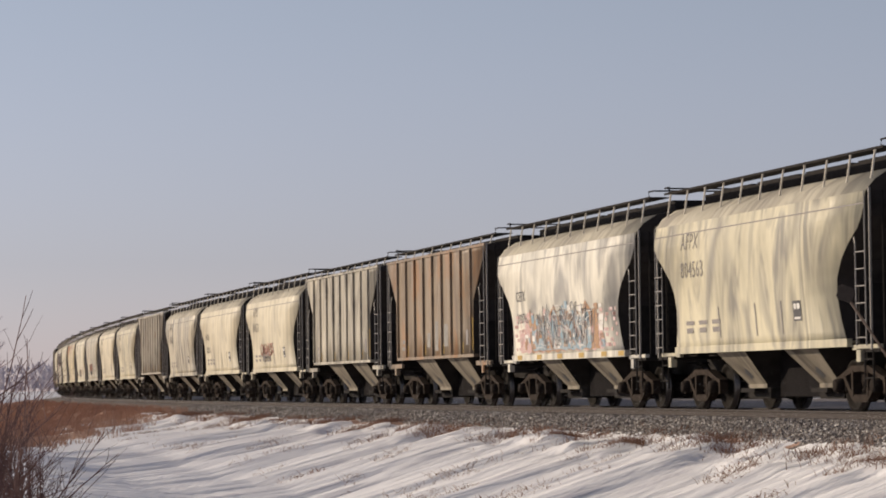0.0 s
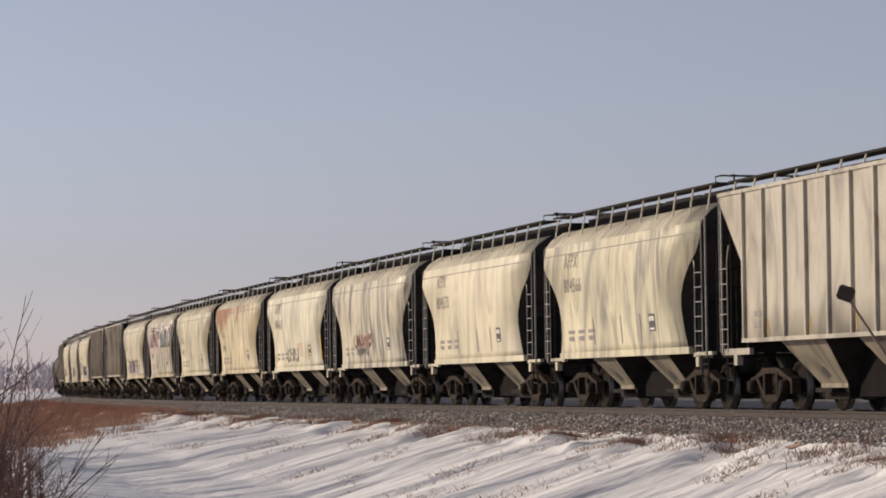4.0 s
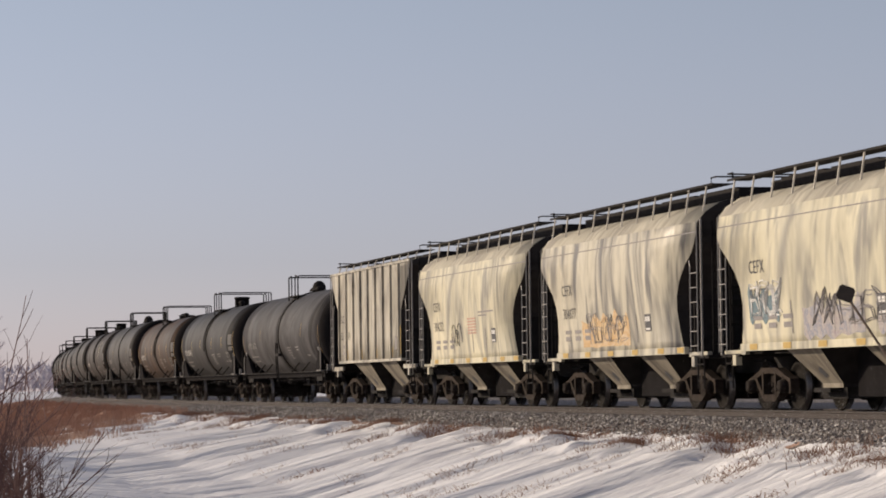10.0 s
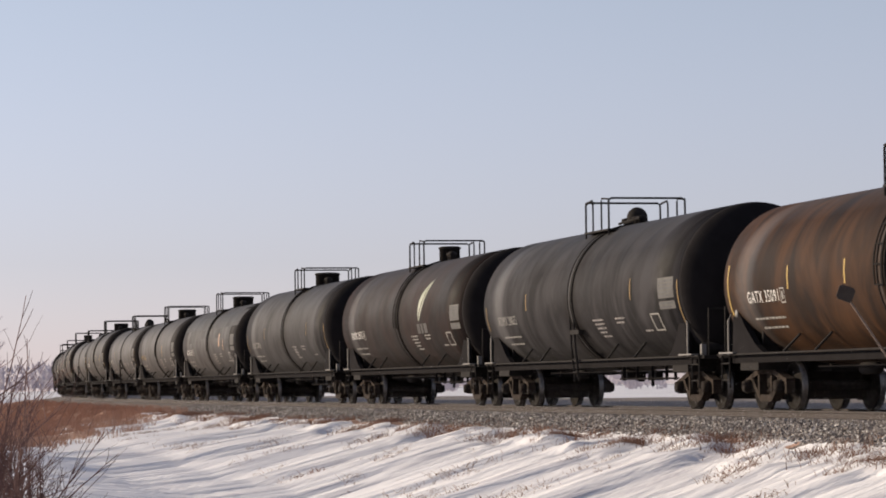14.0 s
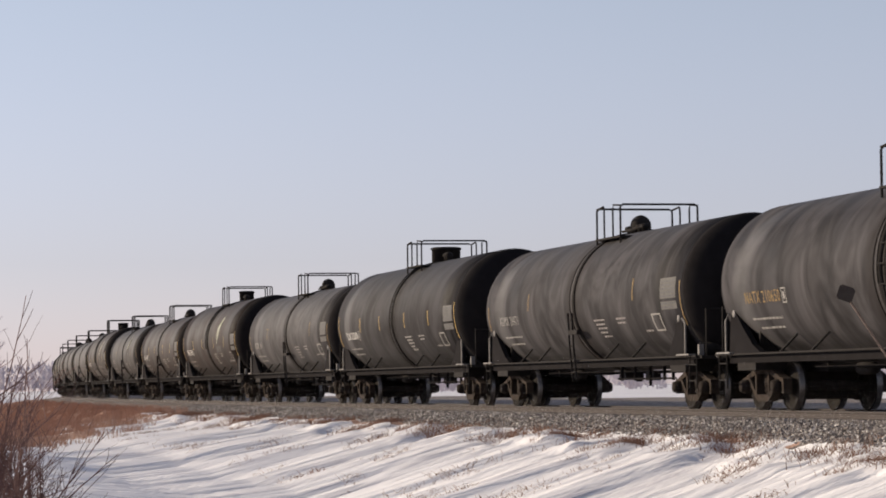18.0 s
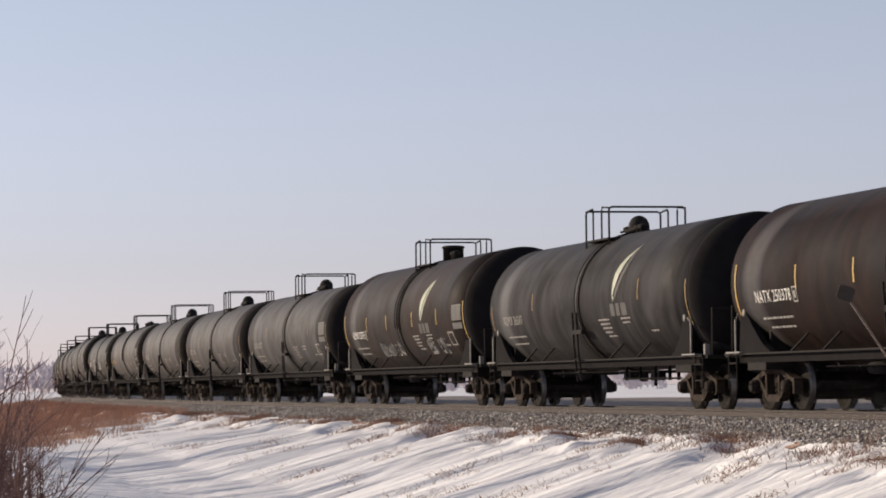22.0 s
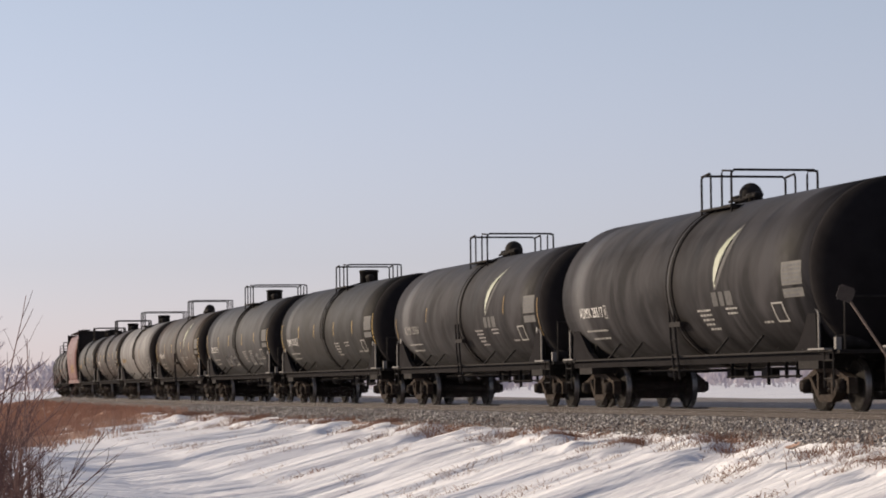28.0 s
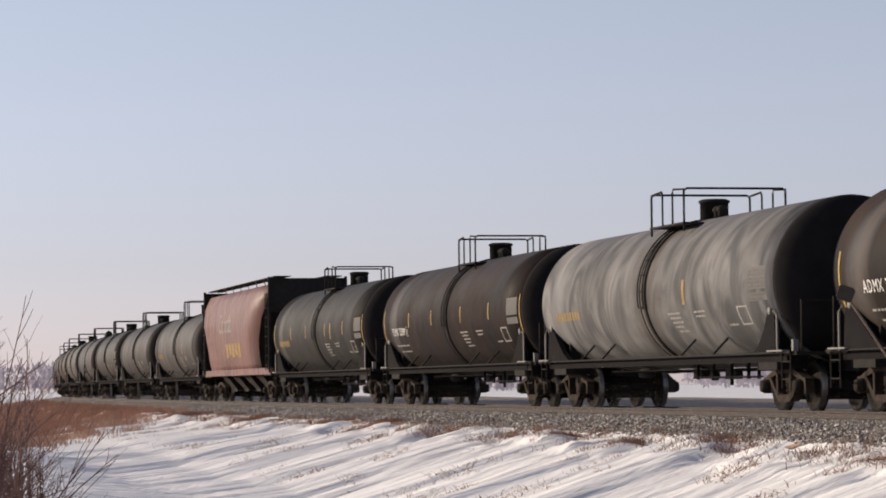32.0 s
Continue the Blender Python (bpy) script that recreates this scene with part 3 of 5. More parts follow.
def make_tank(dome, paint, half, r, mid, rail):
    """A tank car; mid is where its top platform stands along the tank, rail that platform's half width and half length."""
    car = new("tank_car")
    zc = TANK_BOTTOM + r
    side = tank_side(r)
    rail_w, rail_l = rail
    part("tank", tank_shell(r), paint, car)
    # the ends' shade is put into their colour, apart from the shell's paint
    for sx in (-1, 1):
        part("tank_head", head_bm(sx, r), HEAD, car, "dished tank end, coloured black as in shade")
    part("jacket_band", hoop(r, 0.0, 0.13, 0.022), paint, car)
    for x in (-0.17, 0.17):
        part("band_strap", hoop(r, x, 0.015, 0.03), STEEL_DARK, car)
    # safety platform and its rail on top
    top = zc + r
    rail_z = top + 0.56
    for y in (-1, 1):
        part("platform", boxes((mid - rail_l - 0.03, mid + rail_l + 0.03, y * (rail_w - 0.19) - 0.225, y * (rail_w - 0.19) + 0.225, top - 0.17, top - 0.13)), STEEL_DARK, car)
    for sx in (-1, 1):
        x = mid + sx * rail_l
        part("end_handrail", bars(0.026, [(x, -rail_w, top - 0.32), (x, -rail_w, rail_z - 0.06), (x, -rail_w + 0.06, rail_z), (x, rail_w - 0.06, rail_z), (x, rail_w, rail_z - 0.06), (x, rail_w, top - 0.32)]), STEEL_DARK, car)
        for y in (-1, 1):
            part("side_handrail", bars(0.023, [(x, y * rail_w, rail_z - 0.02), (mid + sx * 0.40, y * rail_w, rail_z + 0.02), (mid + sx * 0.34, y * rail_w, rail_z - 0.05), (mid + sx * 0.34, y * rail_w, top - 0.15)]), STEEL_DARK, car)
    fittings(car, dome, top, -0.1 + 0.4 * (mid + 0.22))
    # underframe: stub sills, walkway rail, bolster webs, braces
    for y in (-1, 1):
        part("side_rail", boxes((-half + 0.7, half - 0.7, y * 1.46 - 0.04, y * 1.46 + 0.04, 1.052, 1.085)), STEEL_DARK, car)
        # added black strip that imitates the shaded belly below the rail
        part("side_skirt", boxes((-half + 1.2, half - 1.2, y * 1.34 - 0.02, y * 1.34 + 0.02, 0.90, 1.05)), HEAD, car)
        for x in (-4.9, -3.3, 2.3, 4.3):
            part("rail_brace", bars(0.026, [(x - 0.16, y * 1.44, 1.08), (x + 0.16, y * (side(x, 1.40) + 0.03), 1.40)], sides=5), STEEL_DARK, car)
        for sx in (-1, 1):
            # web is near black, with the tank's shade put into its colour
            web = part("bolster_web", gusset_bm(sx, y), HEAD, car)
            part("tie_down_eye", shape(lathe, [(y * 1.46, 0.02), (y * 1.46, 0.075), (y * 1.485, 0.075), (y * 1.485, 0.02)] if y > 0 else [(-1.485, 0.02), (-1.485, 0.075), (-1.46, 0.075), (-1.46, 0.02)], "y", 10, (sx * 7.5, 0, 1.84)), RAIL_GREY, web)
            part("corner_handrail", bars(0.024, [(sx * (half - 1.35), y * 1.49, 1.06), (sx * (half - 1.35), y * 1.49, 1.72), (sx * (half - 1.52), y * 1.49, 1.84)], sides=5), RAIL_GREY, car)
            part("side_step", ladder_bm(sx * (half - 1.25), sx * (half - 0.8), y * 1.44, 0.42, 1.06, 2, 0.02), STEEL_DARK, car)
            part("tread_plate", boxes((min(sx * 7.55, sx * 8.35), max(sx * 7.55, sx * 8.35), y * 1.46 - 0.10, y * 1.46 + 0.06, 1.085, 1.115)), RAIL_GREY, car)
        if dome == "dome":
            lean = bmesh.new()
            for dx in (-0.16, 0.16):
                tube(lean, [(dx - 0.10, y * 1.60, 2.15), (dx + 0.02, y * 1.60, 1.4), (dx + 0.14, y * 1.56, 0.60)], 0.024, 5)
            for k in range(5):
                tube(lean, [(-0.24 + 0.045 * k, y * 1.59, 2.0 - 0.30 * k), (0.08 + 0.045 * k, y * 1.59, 2.0 - 0.30 * k)], 0.017, 4)
            part("side_ladder", lean, STEEL_DARK, car)
            part("ladder_bracket", boxes((-0.14, 0.55, y * 1.57 - 0.06, y * 1.57 + 0.06, 1.66, 1.76)), STEEL_DARK, car)
        else:
            part("shell_ladder", shell_ladder_bm(r, 0.30 if dome == "keg" else 0.0, y), STEEL_DARK, car)
    for sx in (-1, 1):
        c = sx * 7.1
        part("saddle", saddle_bm(c, r), STEEL_DARK, car)
        part("stub_sill", boxes((min(sx * 5.6, sx * (half - 0.3)), max(sx * 5.6, sx * (half - 0.3)), -0.32, 0.32, 0.72, 1.1)), STEEL_DARK, car)
        part("end_platform", boxes((min(sx * (half - 1.5), sx * (half - 0.55)), max(sx * (half - 1.5), sx * (half - 0.55)), -1.42, 1.42, 1.02, 1.08)), STEEL_DARK, car)
        part("end_handrail", bars(0.022, [(sx * (half - 0.6), -1.3, 1.05), (sx * (half - 0.6), -1.3, 2.0), (sx * (half - 0.6), 1.3, 2.0), (sx * (half - 0.6), 1.3, 1.05)]), STEEL_DARK, car)
        add_truck(car, c)
    # brake gear: a reservoir and a valve on one end, pipes and hangers under the belly
    if dome == "dome":
        part("air_reservoir", shape(lathe, [(-0.95, 0.05), (-0.92, 0.13), (-0.5, 0.14), (-0.15, 0.13), (-0.12, 0.05)], "y", 14, (half - 1.2, -0.30, 1.22)), STEEL_DARK, car)
    part("retainer_valve", boxes((half - 1.0, half - 0.9, -1.35, -1.25, 1.08, 1.30)), RAIL_GREY, car)
    part("bottom_outlet", shape(lathe, [(0.58, 0.07), (0.64, 0.11), (0.77, 0.11), (0.94, 0.22)], "z", 12, (0, 0, 0)), STEEL_DARK, car)
    part("brake_pipe", bars(0.022, [(-5.5, -0.6, 0.80), (5.5, -0.6, 0.80)], [(-5.5, 0.3, 0.78), (5.5, 0.3, 0.78)], [(1.0, -0.8, 0.64), (5.2, -0.8, 0.64)], sides=5), HEAD, car)
    for x in (1.3, 2.3, 3.4, 4.4, 5.0):
        part("pipe_hanger", boxes((x - 0.025, x + 0.025, -0.83, -0.77, 0.60 if x != 3.4 else 0.48, 0.98)), HEAD, car)
    part("brake_lever", boxes((2.6, 3.2, -0.66, -0.5, 0.60, 0.80)), STEEL_DARK, car)
    part("control_valve", boxes((0.4, 0.9, -0.6, -0.4, 0.62, 0.84)), STEEL_DARK, car)
    part("brake_cylinder", shape(lathe, [(-3.7, 0.03), (-3.65, 0.11), (-3.0, 0.11), (-2.95, 0.03)], "x", 12, (0, -0.45, 0.76)), STEEL_DARK, car)
    add_couplers(car, half)
    return car


def saddle_bm(c, r):
    """The plate cradle between the tank and its bolster."""
    bm = bmesh.new()
    zc = TANK_BOTTOM + r
    for dx in (-0.45, 0.45):
        arc = [(1.42 * math.sin(a), zc - (r + 0.02) * math.cos(a)) for a in [radians(-62 + 124 * k / 10) for k in range(11)]]
        front = [bm.verts.new((c + dx - 0.03, y, z)) for y, z in arc] + [bm.verts.new((c + dx - 0.03, y, z)) for y, z in ((1.3, 0.80), (-1.3, 0.80))]
        back = [bm.verts.new((v.co.x + 0.06, v.co.y, v.co.z)) for v in front]
        for k in range(len(front)):
            j = (k + 1) % len(front)
            bm.faces.new((front[k], front[j], back[j], back[k]))
        for q in (front, back):
            bm.faces.new([q[12], q[0], q[1], q[2], q[3], q[4], q[5]])
            bm.faces.new([q[11], q[12], q[5], q[6], q[7], q[8], q[9], q[10]])
    box(bm, c - 0.5, c + 0.5, -1.38, 1.38, 0.76, 0.90)
    return bm


# ---- ground: one sheet with the bank, the ditch and the level field beyond ----
def smooth_step(a, b, v):
    u = min(max((v - a) / (b - a), 0.0), 1.0)
    return u * u * (3 - 2 * u)


SECTION = [(-6.5, -0.10), (-3.4, -0.14), (-2.1, -0.17), (-1.45, -0.17), (1.45, -0.17), (2.1, -0.22), (3.2, -0.47), (4.4, -0.66), (9.0, -1.62), (11.0, -1.72), (16.0, -1.05), (60.0, -1.05)]


def ground_z(s, lat):
    z = lerp_table(SECTION, lat)
    if lat > 2.9:
        # drifts that run up the bank at a slant, broken towards the ballast
        a, b = s * 0.78 + lat * 0.62, s * 0.62 - lat * 0.78
        fade = smooth_step(2.9, 4.0, lat) * (1 - smooth_step(11, 15, lat))
        wob = a + 0.5 * noise.noise((a * 0.15, b * 0.08, 15.0))
        ridge = noise.noise((wob * 0.40, b * 0.04, 3.0)) * 0.24 + noise.noise((wob * 0.95, b * 0.045, 7.0)) * 0.12 - abs(noise.noise((wob * 1.5, b * 0.05, 17.0))) * 0.05
        lump = (noise.noise((s * 0.9, lat * 1.3, 9.0)) + 0.6 * noise.noise((wob * 2.2, b * 0.5, 29.0))) * 0.13 * smooth_step(2.7, 3.4, lat) * (1 - smooth_step(4.2, 5.4, lat))
        z += fade * ridge * (1.3 - 0.3 * smooth_step(10, 35, s)) + lump
        z += 0.45 * smooth_step(8, 45, s) * smooth_step(4.4, 9.0, lat) * (1 - smooth_step(60, 110, s))
        z += 0.35 * smooth_step(95, 190, s) * smooth_step(3.0, 8.0, lat)
    elif lat < -6:
        z += noise.noise((s * 0.05, lat * 0.05, 2.0)) * 0.12 * smooth_step(6, 20, -lat)
    return z


def spaced(*runs):
    out = []
    for a, b, step in runs:
        n = max(1, round((b - a) / step))
        out += [a + (b - a) * k / n for k in range(n)]
    return out + [runs[-1][1]]


def snow_material():
    m, nt, b = shader("wind_packed_snow", 0.6)
    tc, turn = nt.nodes.new("ShaderNodeTexCoord"), nt.nodes.new("ShaderNodeMapping")
    turn.vector_type = "TEXTURE"
    turn.inputs["Rotation"].default_value = (0, 0, radians(52))     # drifts run up the bank at a slant
    turn.inputs["Scale"].default_value = (24.0, 1.0, 1.0)
    nt.links.new(tc.outputs["Object"], turn.inputs["Vector"])
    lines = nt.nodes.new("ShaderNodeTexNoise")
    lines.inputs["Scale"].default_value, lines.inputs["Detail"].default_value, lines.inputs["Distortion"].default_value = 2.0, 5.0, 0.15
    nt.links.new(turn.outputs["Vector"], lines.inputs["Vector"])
    big = noise_tex(nt, 0.12, 4, seed=1)
    fine = noise_tex(nt, 9.0, 6, seed=2)
    grain = noise_tex(nt, 1.3, 6, seed=3)
    c = ramp(nt, big, (0.3, (0.86, 0.857, 0.868)), (0.7, (0.94, 0.925, 0.915)))
    # bluish shading of the drift lines is also put into the colour
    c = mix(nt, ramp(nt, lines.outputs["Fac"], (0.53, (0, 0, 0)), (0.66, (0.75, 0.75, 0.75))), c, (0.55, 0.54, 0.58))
    c = mix(nt, ramp(nt, grain, (0.62, (0, 0, 0)), (0.80, (0.30, 0.30, 0.30))), c, (0.52, 0.44, 0.40))
    nt.links.new(c, b.inputs["Base Color"])
    add = nt.nodes.new("ShaderNodeMath")
    add.operation = "MULTIPLY_ADD"
    add.inputs[1].default_value = 0.03
    nt.links.new(fine, add.inputs[0])
    nt.links.new(lines.outputs["Fac"], add.inputs[2])
    bump(nt, b, add.outputs["Value"], 0.9, 0.18)
    return m


def ballast_material():
    m, nt, b = shader("packed_ballast", 0.9)
    v = nt.nodes.new("ShaderNodeTexVoronoi")
    tc = nt.nodes.new("ShaderNodeTexCoord")
    v.inputs["Scale"].default_value = 16
    nt.links.new(tc.outputs["Object"], v.inputs["Vector"])
    c = ramp(nt, v.outputs["Color"], (0.0, (0.09, 0.08, 0.072)), (0.5, (0.19, 0.17, 0.155)), (1.0, (0.38, 0.35, 0.32)))
    c = mix(nt, ramp(nt, noise_tex(nt, 0.5, 4), (0.45, (0, 0, 0)), (0.75, (0.6, 0.6, 0.6))), c, (0.16, 0.09, 0.06))
    nt.links.new(c, b.inputs["Base Color"])
    bump(nt, b, v.outputs["Distance"], 0.8, 0.04)
    return m


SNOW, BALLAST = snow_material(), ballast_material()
SOIL = two_tone("frozen_grassy_soil", (0.29, 0.17, 0.12), (0.56, 0.37, 0.28), 2.2, 0.95, relief=0.5, dist=0.05)


def build_ground():
    ss = spaced((-3600, -300, 300), (-300, -40, 13), (-40, -26, 1.0), (-26, 60, 0.2), (60, 110, 0.4), (110, 150, 0.8), (150, 320, 2.5), (320, 700, 20), (700, 4600, 300))
    ls = spaced((-1500, -300, 150), (-300, -40, 20), (-40, -8, 2.0), (-8, -1.5, 0.5), (-1.5, 1.5, 1.5), (1.5, 2.9, 0.35), (2.9, 5.2, 0.13), (5.2, 10.0, 0.16), (10.0, 11.5, 0.5), (11.5, 18, 0.8), (18, 60, 6), (60, 400, 85), (400, 3000, 650))
    verts, faces, mats = [], [], []
    rows = []
    for s in ss:
        for l in ls:
            x, y, th = track(s, l)
            verts.append((x, y, ground_z(s, l)))
    n = len(ls)
    for i in range(len(ss) - 1):
        for j in range(n - 1):
            a = i * n + j
            faces.append((a, a + 1, a + n + 1, a + n))
            l = (ls[j] + ls[j + 1]) / 2
            s = (ss[i] + ss[i + 1]) / 2
            edge = 2.95 + 0.35 * noise.noise((s * 0.6, 0, 5)) + 0.3 * noise.noise((s * 1.9, 0, 5))
            over = s - 70 + 3.3 * (l - 3.2) + 9 * noise.noise((s * 0.25, l * 0.5, 4)) + 5 * noise.noise((s * 0.8, l * 1.6, 4))
            brown = 2.5 < l < 60 and 0 < over and s < 330 and (over > 14 or noise.noise((s * 0.6, l * 1.4, 8)) > -0.1)
            if -18.0 + noise.noise((s * 0.2, 1, 1)) < l < edge and s < 700:
                mats.append(1)
            elif brown or (edge <= l < edge + 0.45 and noise.noise((s * 0.9, l * 2.0, 6)) > 0.28):
                mats.append(2)
            else:
                mats.append(0)
    me = bpy.data.meshes.new("ground")
    me.from_pydata(verts, [], faces)
    for m in (SNOW, BALLAST, SOIL):
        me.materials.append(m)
    me.polygons.foreach_set("material_index", mats)
    me.polygons.foreach_set("use_smooth", [True] * len(faces))
    tagged(new("ground", me), "wind-drifted snow bank and field beside a gravel railway bed", "ground", kind="structure")


build_ground()


# ---- track ----
def rail_mesh(lat):
    prof = [(-0.07, -0.17), (-0.07, -0.155), (-0.012, -0.13), (-0.012, -0.045), (-0.036, -0.035), (-0.036, -0.006), (-0.03, 0.0), (0.03, 0.0), (0.036, -0.006), (0.036, -0.035), (0.012, -0.045), (0.012, -0.13), (0.07, -0.155), (0.07, -0.17)]
    ss = spaced((-800, -60, 60), (-60, 60, 8), (60, 1300, 10))
    verts, faces, mats = [], [], []
    for s in ss:
        for l, z in prof:
            x, y, th = track(s, lat + l)
            verts.append((x, y, z))
    n = len(prof)
    for i in range(len(ss) - 1):
        for j in range(n - 1):
            a = i * n + j
            faces.append((a, a + n, a + n + 1, a + 1))
            mats.append(1 if j in (5, 6, 7) else 0)
    me = bpy.data.meshes.new("rail")
    me.from_pydata(verts, [], faces)
    for m in (RAIL, RAIL_TOP):
        me.materials.append(m)
    me.polygons.foreach_set("material_index", mats)
    return me


line = tagged(new("railway_track"), "single railway track with rusty rails on wooden sleepers", "railway track", kind="structure")
for lat in (-0.755, 0.755):
    part("rail", rail_mesh(lat), None, line)
TIE_MESH = mesh_of("sleeper", boxes((-0.11, 0.11, -1.30, 1.30, -0.34, -0.165)), TIE)
for k in range(170):
    x, y, th = track(-25 + k * 0.55)
    tie = part("sleeper", TIE_MESH, None, line)
    tie.location = (x, y, 0)
    tie.rotation_euler = (0, 0, math.pi / 2 - th + random.uniform(-0.02, 0.02))


# ---- loose ballast stones ----
def stones(count, s0, s1, l0, l1, size):
    rng = np.random.default_rng(5)
    octa = np.array([(1, 0, 0), (-1, 0, 0), (0, 1, 0), (0, -1, 0), (0, 0, 1), (0, 0, -1)], float)
    tri = np.array([(0, 2, 4), (2, 1, 4), (1, 3, 4), (3, 0, 4), (2, 0, 5), (1, 2, 5), (3, 1, 5), (0, 3, 5)])
    verts, faces = [], []
    for k in range(count):
        s, l = rng.uniform(s0, s1), rng.uniform(l0, l1)
        x, y, th = track(s, l)
        e = Euler(rng.uniform(0, 6.28, 3)).to_matrix()
        sc = rng.uniform(0.55, 1.25, 3) * size * (0.7 + 0.8 * rng.random() ** 2)
        p = (octa * rng.uniform(0.7, 1.2, (6, 1)) * sc) @ np.array(e) + np.array((x, y, ground_z(s, l) + size * 0.35))
        verts.append(p)
        faces.append(tri + 6 * k)
    me = bpy.data.meshes.new("ballast_stones")
    me.from_pydata(np.concatenate(verts).tolist(), [], np.concatenate(faces).tolist())
    me.materials.append(GRAVEL)
    return me


tagged(new("ballast_stones", stones(58000, -22, 75, 0.95, 3.1, 0.029)), "loose grey crushed stones heaped along the rails", "ballast", kind="stuff")


# ---- dry grass and weeds ----
def grass(count, where, height, width, lean, seed, material):
    rng = random.Random(seed)
    verts, faces = [], []
    made = 0
    while made < count:
        s, l = where(rng)
        x, y, th = track(s, l)
        z = ground_z(s, l) - 0.02
        for _ in range(rng.randint(3, 7)):
            h = height * rng.uniform(0.4, 1.3)
            a = rng.uniform(0, math.tau)
            dx, dy = math.cos(a) * h * lean * rng.random(), math.sin(a) * h * lean * rng.random()
            bx, by = x + rng.gauss(0, 0.10), y + rng.gauss(0, 0.10)
            w = width * rng.uniform(0.6, 1.4)
            n = len(verts)
            verts += [(bx - w, by, z), (bx + w, by, z), (bx + dx * 0.45 - w * 0.7, by + dy * 0.45, z + h * 0.6), (bx + dx * 0.45 + w * 0.7, by + dy * 0.45, z + h * 0.6), (bx + dx, by + dy, z + h)]
            faces += [(n, n + 1, n + 3, n + 2), (n + 2, n + 3, n + 4)]
            made += 1
    me = bpy.data.meshes.new("dry_grass")
    me.from_pydata(verts, [], faces)
    me.materials.append(material)
    return me


def edge_spot(rng):
    while True:
        s = -25 + 130 * rng.random() ** 1.1
        if noise.noise((s * 0.35, 0, 12)) + 0.6 * noise.noise((s * 1.6, 0, 3)) > rng.uniform(0.0, 0.8):
            return s, rng.gauss(3.6, 0.40)


def meadow_spot(rng):
    while True:
        s, l = 34 + 150 * rng.random() ** 1.3, 2.9 + 13 * rng.random() ** 1.3
        if s - 66 + 3.3 * (l - 3.2) > rng.uniform(-3, 14) and noise.noise((s * 0.3, l * 0.8, 8)) > rng.uniform(-0.7, 0.0):
            return s, l


def sparse_spot(rng):
    while True:
        s, l = -22 + 75 * rng.random() ** 1.3, 3.5 + 5.0 * rng.random() ** 2.2
        if noise.noise(((s + l) * 0.9, (s - l) * 0.25, 20)) > rng.uniform(0.22, 0.5):
            return s, l


tagged(new("ballast_grass", grass(15000, edge_spot, 0.15, 0.006, 2.2, 1, DRY_WEED)), "brown dead grass along the foot of the ballast", "grass", kind="stuff")
tagged(new("bank_grass", grass(45000, meadow_spot, 0.30, 0.010, 0.9, 2, DRY_GRASS)), "reddish brown dead grass on the far bank", "grass", kind="stuff")
tagged(new("snow_weeds", grass(6500, sparse_spot, 0.11, 0.005, 3.2, 3, DRY_WEED)), "sparse dry weeds poking through the snow", "weeds", kind="stuff")


# ---- bare shrub at the corner of the view ----
def twig_points(rng, base, tip, bend, n=7):
    a, b = Vector(base), Vector(tip)
    side = Vector((rng.uniform(-1, 1), rng.uniform(-1, 1), rng.uniform(-0.5, 0.5))) * bend
    return [a.lerp(b, k / (n - 1)) + side * math.sin(math.pi * k / (n - 1)) + Vector((rng.gauss(0, 1), rng.gauss(0, 1), rng.gauss(0, 1))) * bend * 0.10 for k in range(n)]


def branch(bm, rng, base, tip, r, depth):
    pts = twig_points(rng, base, tip, (Vector(tip) - Vector(base)).length * 0.07)
    tube(bm, pts, r, 4, r * 0.3, False)
    if depth > 0:
        d = pts[-1] - pts[0]
        for _ in range(rng.randint(3, 5)):
            k = rng.uniform(0.25, 0.95)
            p = pts[0].lerp(pts[-1], k)
            p = pts[min(int(k * 6), 6)]
            q = p + (d.normalized() * 0.8 + Vector((rng.uniform(-1, 1), rng.uniform(-1, 1), rng.uniform(-0.1, 0.9))) * 0.75) * d.length * rng.uniform(0.25, 0.45)
            branch(bm, rng, p, q, r * 0.6, depth - 1)


